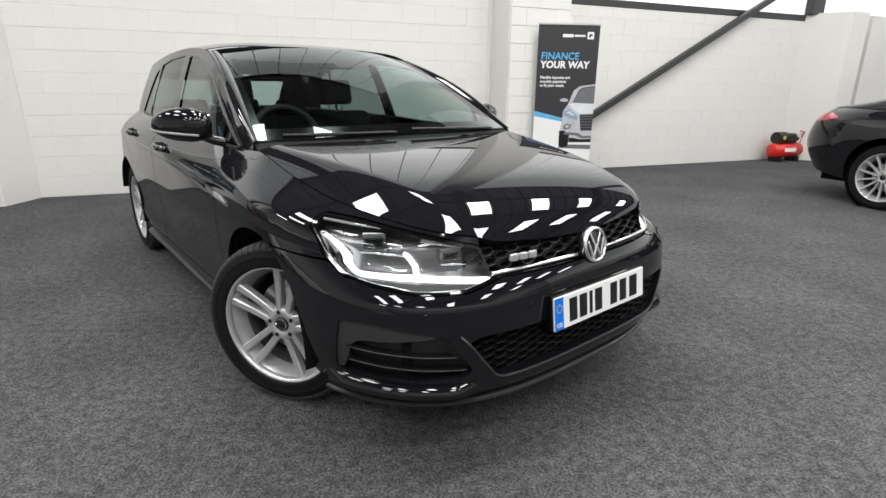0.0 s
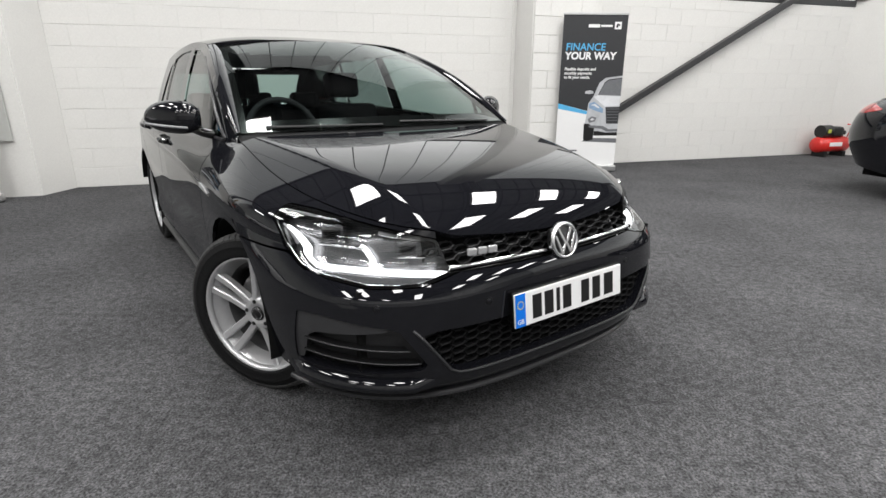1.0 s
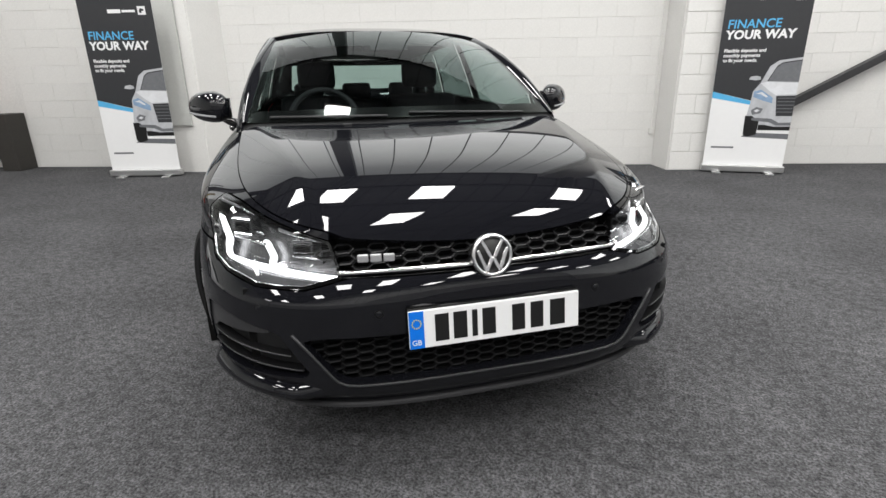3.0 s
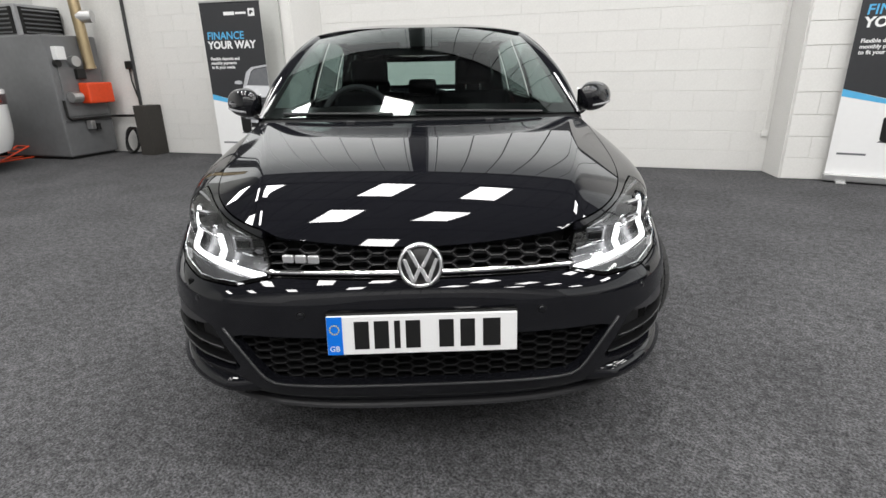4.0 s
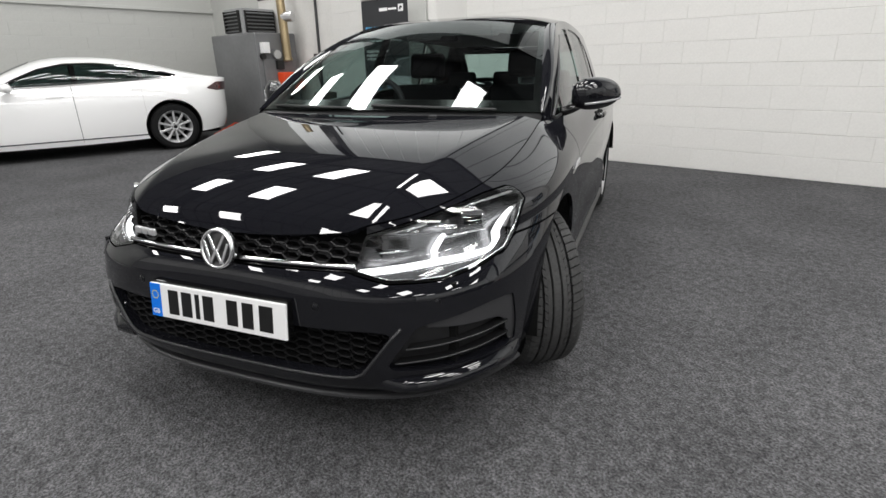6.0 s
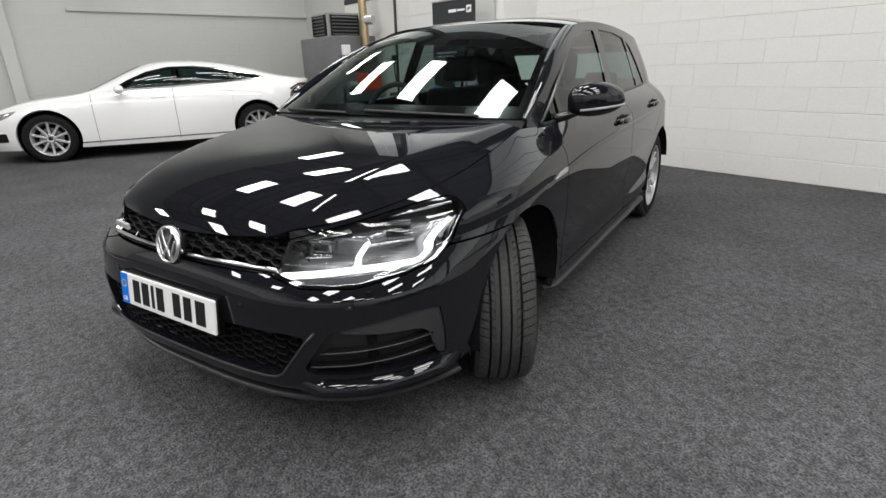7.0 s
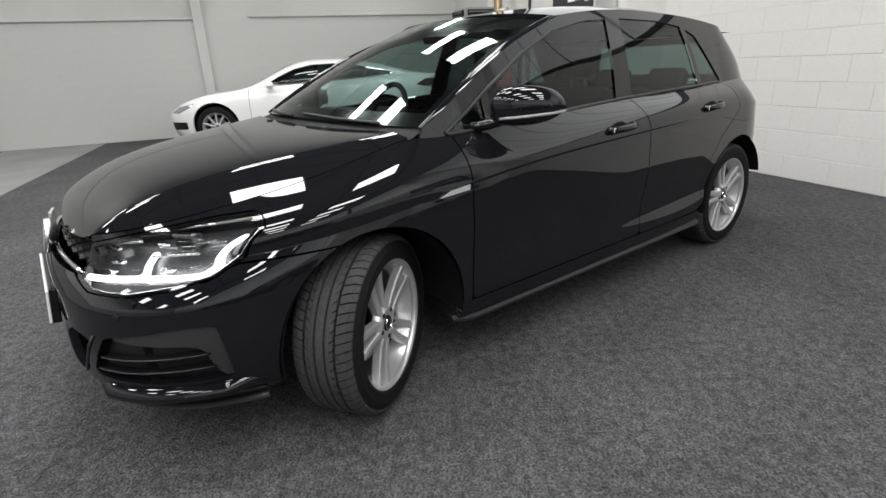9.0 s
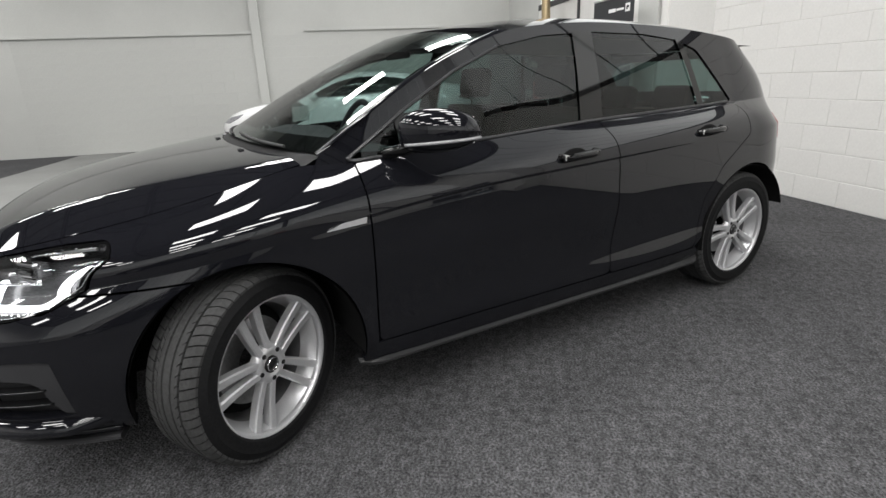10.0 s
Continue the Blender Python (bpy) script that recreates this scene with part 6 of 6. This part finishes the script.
# ---- roll-up banners ----
def banner(at):
    t = thing("roll_up_banner", "charcoal and white roll-up finance banner with a silver car print", "banner", at=at, group="roll-up banners along the wall")
    W, H = 0.85, 2.0
    base = boxed(-0.44, 0.44, -0.05, 0.05, 0.015, 0.09, bevel=0.012)
    part("cassette", base, ALUMINIUM, t)
    for x in (-0.28, 0.28):
        part("foot", boxed(x - 0.045, x + 0.045, -0.13, 0.13, 0.0, 0.015, bevel=0.004, segs=1), ALUMINIUM, t)
    part("top_rail", boxed(-0.43, 0.43, -0.012, 0.012, H + 0.035, H + 0.06, bevel=0.004, segs=1), ALUMINIUM, t)
    part("rear_pole", tube(bmesh.new(), (0, 0.03, 0.05), (0, 0.03, H + 0.05), 0.009, segs=10), ALUMINIUM, t)
    part("fabric", boxed(-W / 2, W / 2, -0.0015, 0.0015, 0.09, H + 0.04), BANNER_WHITE, t)

    def flat(name, pts, mat, lift, label=""):
        bm = bmesh.new()
        bm.faces.new([bm.verts.new((x, -0.0015 - lift, z)) for x, z in pts])
        bmesh.ops.recalc_face_normals(bm, faces=bm.faces)
        if bm.faces[:][0].normal.y > 0:
            bmesh.ops.reverse_faces(bm, faces=bm.faces)
        return part(name, bm, mat, t, label)

    h = W / 2
    flat("dark_field", [(-h, 0.93), (h, 0.72), (h, H + 0.04), (-h, H + 0.04)], BANNER_DARK, 0.0006)
    flat("blue_stripe", [(-h, 0.86), (0.08, 0.765), (0.08, 0.80), (-h, 0.93)], BANNER_BLUE, 0.0012)
    # printed car, cut off at the edge
    flat("printed_car_shadow", [(-0.06, 0.42), (h, 0.40), (h, 0.46), (0.0, 0.47)], PRINT_GREY, 0.0010)
    flat("printed_car_body", [(-0.02, 0.80), (-0.01, 0.93), (0.05, 1.02), (0.12, 1.20), (0.20, 1.26), (h, 1.29), (h, 0.50), (0.10, 0.50), (-0.05, 0.56)], PRINT_SILVER, 0.0018)
    flat("printed_car_glass", [(0.12, 1.04), (0.19, 1.19), (0.24, 1.23), (h, 1.255), (h, 1.03)], PRINT_GREY, 0.0024)
    flat("printed_car_lamp", [(0.0, 0.93), (0.07, 0.95), (0.20, 0.86), (0.20, 0.80), (0.10, 0.83), (0.0, 0.87)], PRINT_BLUEGREY, 0.0024)
    flat("printed_car_grille", [(0.23, 0.88), (h, 0.885), (h, 0.66), (0.26, 0.66)], BANNER_DARK, 0.0024)
    for k in range(5):
        flat("printed_grille_bar", [(0.25, 0.70 + 0.038 * k), (h, 0.70 + 0.038 * k), (h, 0.708 + 0.038 * k), (0.25, 0.708 + 0.038 * k)], PRINT_GREY, 0.0028)
    flat("printed_car_bonnet", [(0.05, 1.02), (0.12, 1.035), (h, 1.02), (h, 0.90), (0.22, 0.89), (0.16, 0.93)], PRINT_PALE, 0.0021)
    flat("printed_car_screen_edge", [(0.12, 1.035), (0.115, 1.045), (0.19, 1.205), (0.24, 1.24), (h, 1.265), (h, 1.255), (0.24, 1.23), (0.19, 1.19)], INK_BLACK, 0.0028)
    flat("printed_car_intake", [(0.0, 0.72), (0.05, 0.76), (0.12, 0.74), (0.10, 0.69), (0.02, 0.67)], PRINT_GREY, 0.0025)
    flat("printed_car_fog_lamp", [(0.03, 0.715), (0.06, 0.735), (0.09, 0.72), (0.06, 0.70)], PRINT_PALE, 0.0029)
    flat("printed_car_lamp_glint", [(0.02, 0.905), (0.08, 0.925), (0.15, 0.875), (0.13, 0.865), (0.07, 0.90)], PRINT_PALE, 0.0029)
    flat("printed_car_chin", [(0.10, 0.50), (h, 0.50), (h, 0.545), (0.26, 0.54), (0.16, 0.56), (0.10, 0.56)], INK_BLACK, 0.0027)
    flat("printed_car_tyre", [(-0.05, 0.66), (-0.045, 0.45), (0.0, 0.42), (0.09, 0.45), (0.10, 0.60), (0.02, 0.66)], INK_BLACK, 0.0026)
    flat("printed_car_skirt", [(0.02, 0.64), (0.22, 0.63), (0.30, 0.585), (h, 0.59), (h, 0.555), (0.28, 0.555), (0.20, 0.59), (0.02, 0.61)], PRINT_GREY, 0.0030)
    flat("printed_car_mirror", [(-0.07, 1.06), (-0.06, 1.09), (0.0, 1.10), (0.04, 1.09), (0.05, 1.06), (0.0, 1.05)], PRINT_SILVER, 0.0026)
    # brand mark as plain shapes
    part("brand_square", boxed(0.255, 0.345, -0.0035, -0.002, 1.865, 1.955), BANNER_WHITE, t)
    flat("brand_square_mark", [(0.275, 1.885), (0.30, 1.885), (0.30, 1.905), (0.325, 1.905), (0.325, 1.925), (0.29, 1.935), (0.275, 1.915)], BANNER_DARK, 0.0025)
    part("brand_bar", boxed(-0.09, 0.06, -0.0035, -0.002, 1.885, 1.925), BANNER_WHITE, t)
    part("brand_bar", boxed(0.075, 0.225, -0.0035, -0.002, 1.893, 1.918), BANNER_WHITE, t)
    part("address_bar", boxed(-0.36, -0.12, -0.0025, -0.001, 0.285, 0.305), PRINT_GREY, t)
    lettering("FINANCE", 0.128, BANNER_BLUE, t, pose(-0.375, -0.0026, 1.605, 90), name="headline", shear=0.06, bold=0.0016)
    lettering("YOUR WAY", 0.125, BANNER_WHITE, t, pose(-0.375, -0.0026, 1.495, 90), name="headline", shear=0.06, space=1.03, bold=0.0048)
    for k, line in enumerate(("Flexible deposits and", "monthly payments", "to fit your needs.")):
        lettering(line, 0.050, BANNER_WHITE, t, pose(-0.37, -0.0026, 1.355 - 0.052 * k, 90), name="small_print", bold=0.0014)
    return t


banner(ROOM @ pose(-4.18, 4.86, 0, 0, 0, 4))
banner(ROOM @ pose(3.12, 4.985, 0, 0, 0, -14))
# second stand behind the first banner: plain grey back of a display panel
structure("wall_panel", boxed(-4.05, -3.64, 5.12, 5.15, 0.6, 2.3), GREY_WALL, "grey board fixed on the pier")

# ---- boiler corner ----
boiler = thing("boiler", "grey oil boiler with an orange burner and brassy flue", "boiler", at=ROOM @ pose(0, 0, 0))
bx0, bx1, by0, by1 = -8.64, -7.16, 4.65, 5.48
part("casing", boxed(bx0, bx1, by0, by1, 0.04, 1.76, bevel=0.025), BOILER_GREY, boiler)
part("plinth", boxed(bx0 + 0.04, bx1 - 0.04, by0 + 0.04, by1 - 0.04, 0.0, 0.05), INK_BLACK, boiler)
part("casing_seam", boxed(bx1 - 0.001, bx1 + 0.012, by0 + 0.05, by1 - 0.03, 0.55, 0.57, bevel=0.003), BOILER_GREY, boiler)
part("door_panel", boxed(bx1 - 0.001, bx1 + 0.02, by0 + 0.10, by1 - 0.06, 0.62, 1.32, bevel=0.008), BOILER_GREY, boiler)
part("burner_cover", boxed(bx1 + 0.03, bx1 + 0.22, by0 + 0.34, by1 - 0.06, 0.80, 1.10, bevel=0.03, segs=3), BURNER_ORANGE, boiler)
part("burner_flange", tube(bmesh.new(), (bx1, by0 + 0.5, 0.93), (bx1 + 0.05, by0 + 0.5, 0.93), 0.13, segs=24), ALUMINIUM, boiler)
part("burner_motor", tube(bmesh.new(), (bx1 + 0.12, by0 + 0.27, 0.90), (bx1 + 0.12, by0 + 0.12, 0.90), 0.075, segs=20), ALUMINIUM, boiler)
part("sight_box", boxed(bx1 + 0.015, bx1 + 0.08, by0 + 0.34, by0 + 0.48, 1.15, 1.30, bevel=0.01), INK_BLACK, boiler)
part("control_box", boxed(bx1 - 0.01, bx1 + 0.09, by0 + 0.08, by0 + 0.22, 1.42, 1.60, bevel=0.01), WHITE_METAL, boiler)
part("control_knob", tube(bmesh.new(), (bx1 - 0.0, by0 + 0.10, 1.37), (bx1 + 0.06, by0 + 0.10, 1.37), 0.05, segs=16), INK_BLACK, boiler)
part("gauge", tube(bmesh.new(), (bx1 - 0.0, by0 + 0.36, 1.40), (bx1 + 0.09, by0 + 0.36, 1.40), 0.075, segs=24), ALUMINIUM, boiler)
part("flue", tube(bmesh.new(), (bx1 + 0.10, by0 + 0.55, 1.31), (bx1 + 0.02, by0 + 0.55, 3.6), 0.075, segs=24), BRASS_FLUE, boiler)
part("flue_collar", tube(bmesh.new(), (bx1 + 0.105, by0 + 0.55, 1.29), (bx1 + 0.10, by0 + 0.55, 1.34), 0.085, segs=24), BRASS_FLUE, boiler)
part("flue_damper", tube(bmesh.new(), (bx1 + 0.08, by0 + 0.56, 2.02), (bx1 + 0.26, by0 + 0.64, 2.02), 0.085, segs=24), ALUMINIUM, boiler)
part("fuel_pipe", tubed([(bx1 + 0.05, by0 + 0.05, 0.86), (bx1 + 0.05, by0 + 0.05, 0.62), (bx1 + 0.05, by0 + 0.10, 0.58), (bx1 + 0.06, WALL_V - 0.10, 0.58), (bx1 + 0.5, WALL_V - 0.06, 0.58)], 0.02), INK_BLACK, boiler, "black pipe running along the boiler foot")
part("fuel_valve", boxed(bx1 + 0.02, bx1 + 0.12, by0 + 0.34, by0 + 0.42, 0.42, 0.55, bevel=0.015), ALUMINIUM, boiler)
part("fuel_filter", tube(bmesh.new(), (bx1 + 0.06, by0 + 0.5, 0.40), (bx1 + 0.06, by0 + 0.5, 0.5), 0.04, segs=16), INK_BLACK, boiler)

hose = thing("coiled_hose", "dark coiled hose leaning at the boiler foot", "hose", at=ROOM @ pose(-6.80, 5.47, 0, 0, 0, 0))
for k in range(3):
    a = np.linspace(0, 2 * math.pi, 25)
    part("coil", tubed([(0.12 * math.cos(q), 0.06 * math.sin(q) * 0.3, 0.21 + 0.19 * math.sin(q + 0.2 * k)) for q in a], 0.018, 8), INK_BLACK, hose, smooth=True, at=ROOM @ pose(-6.80 + 0.04 * k, 5.45 - 0.03 * k, 0, 0, 0, 10 * k))
tagged(part("storage_box", boxed(-6.48, -6.24, 5.27, 5.58, 0, 0.75, bevel=0.01), BROWN_DARK, None, at=ROOM), "dark brown upright box against the white wall", "box")

# pipes, cable and socket on the long wall near the boiler
structure("wall_pipe", tubed([(-6.62, WALL_V - 0.03, 0.62), (-6.60, WALL_V - 0.03, 2.42), (-6.60, WALL_V - 0.03, 4.0)], 0.024), STEEL_DARK, "dark vertical pipe on the wall")
socket = thing("cable_socket", "black socket outlet with a hanging cable on the wall", "socket", at=ROOM @ pose(0, 0, 0))
part("socket_body", boxed(-6.74, -6.62, WALL_V - 0.07, WALL_V, 1.28, 1.40, bevel=0.012), INK_BLACK, socket)
part("cable", tubed([(-6.68, WALL_V - 0.05, 1.30), (-6.67, WALL_V - 0.06, 1.1), (-6.62, WALL_V - 0.06, 0.9), (-6.60, WALL_V - 0.06, 0.72), (-6.64, WALL_V - 0.06, 0.62)], 0.012, 8), INK_BLACK, socket, smooth=True)


# air outlet head on top of the boiler, louvred on two sides
head = part("outlet_head", boxed(-8.46, -7.86, 4.88, 5.56, 1.75, 2.21, bevel=0.008), BOILER_PALE, boiler, "pale grey air outlet head with black louvres", at=ROOM)
for m, w in ((pose(-8.42, 4.88, 1.80), 0.50), (pose(-7.86, 4.93, 1.80, 0, 0, 90), 0.60)):
    at = ROOM @ m
    part("louvre_backing", boxed(0, w, -0.004, 0.002, 0, 0.37), INK_BLACK, head, at=at)
    for k in range(6):
        blade = bmesh.new()
        z = 0.035 + 0.061 * k
        box(blade, 0.012, w - 0.012, -0.05, 0.0, -0.006, 0.006, m=pose(0, 0, z, 22))
        part("louvre", blade, BOILER_GREY, head, at=at)
    for x in (0.0, w - 0.014):
        part("louvre_frame", boxed(x, x + 0.014, -0.05, 0.0, 0, 0.37), INK_BLACK, head, at=at)

# orange ramp by the white car
ramp = thing("car_ramp", "orange-red openwork steel car ramp on the carpet", "ramp", at=pose(-6.26, 6.85, 0, 0, 0, -20))
for x in (-0.12, 0.12):
    part("ramp_rail", tubed([(x, -0.32, 0.02), (x, 0.30, 0.25), (x, 0.34, 0.02), (x, -0.32, 0.02)], 0.012, 6), BURNER_ORANGE, ramp)
for k in range(6):
    y = -0.26 + 0.1 * k
    part("ramp_rung", tube(bmesh.new(), (-0.12, y, 0.04 + 0.037 * k), (0.12, y, 0.04 + 0.037 * k), 0.01, segs=8), BURNER_ORANGE, ramp)

# ---- air compressor ----
comp = thing("air_compressor", "red portable air compressor with a black motor on the floor", "compressor", at=ROOM @ pose(8.08, 5.30, 0, 0, 0, 0))
tk = bmesh.new()
tube(tk, (-0.30, 0, 0.20), (0.30, 0, 0.20), 0.125, segs=28)
for x in (-0.30, 0.30):
    bmesh.ops.create_uvsphere(tk, u_segments=24, v_segments=12, radius=0.124, matrix=Matrix.Translation((x, 0, 0.20)) @ Matrix.Diagonal((0.45, 1, 1, 1)))
part("tank", tk, RED_PAINT, comp, smooth=True)
part("label_plate", boxed(-0.16, 0.12, -0.129, -0.12, 0.18, 0.245, bevel=0.003), WHITE_METAL, comp)
mt = bmesh.new()
tube(mt, (-0.28, 0, 0.42), (-0.08, 0, 0.42), 0.105, segs=24)
part("motor", mt, INK_BLACK, comp, smooth=False)
part("motor_cowl", boxed(-0.10, 0.14, -0.10, 0.10, 0.33, 0.50, bevel=0.05, segs=3), INK_BLACK, comp)
part("warning_label", boxed(-0.23, -0.17, -0.112, -0.104, 0.40, 0.46), material("label_yellow_green", (0.5, 0.55, 0.08), 0.5), comp)
part("gauge", tube(bmesh.new(), (0.19, -0.03, 0.40), (0.19, -0.07, 0.40), 0.035, segs=16), INK_BLACK, comp)
part("pressure_switch", boxed(0.15, 0.23, -0.03, 0.05, 0.32, 0.46, bevel=0.01), INK_BLACK, comp)
part("handle", tubed([(0.34, 0, 0.26), (0.42, 0, 0.52), (0.32, 0, 0.53)], 0.014, 8), RED_PAINT, comp, smooth=True)
for x in (-0.2, 0.22):
    part("foot", boxed(x - 0.03, x + 0.03, -0.12, 0.12, 0.0, 0.09, bevel=0.008), INK_BLACK, comp)
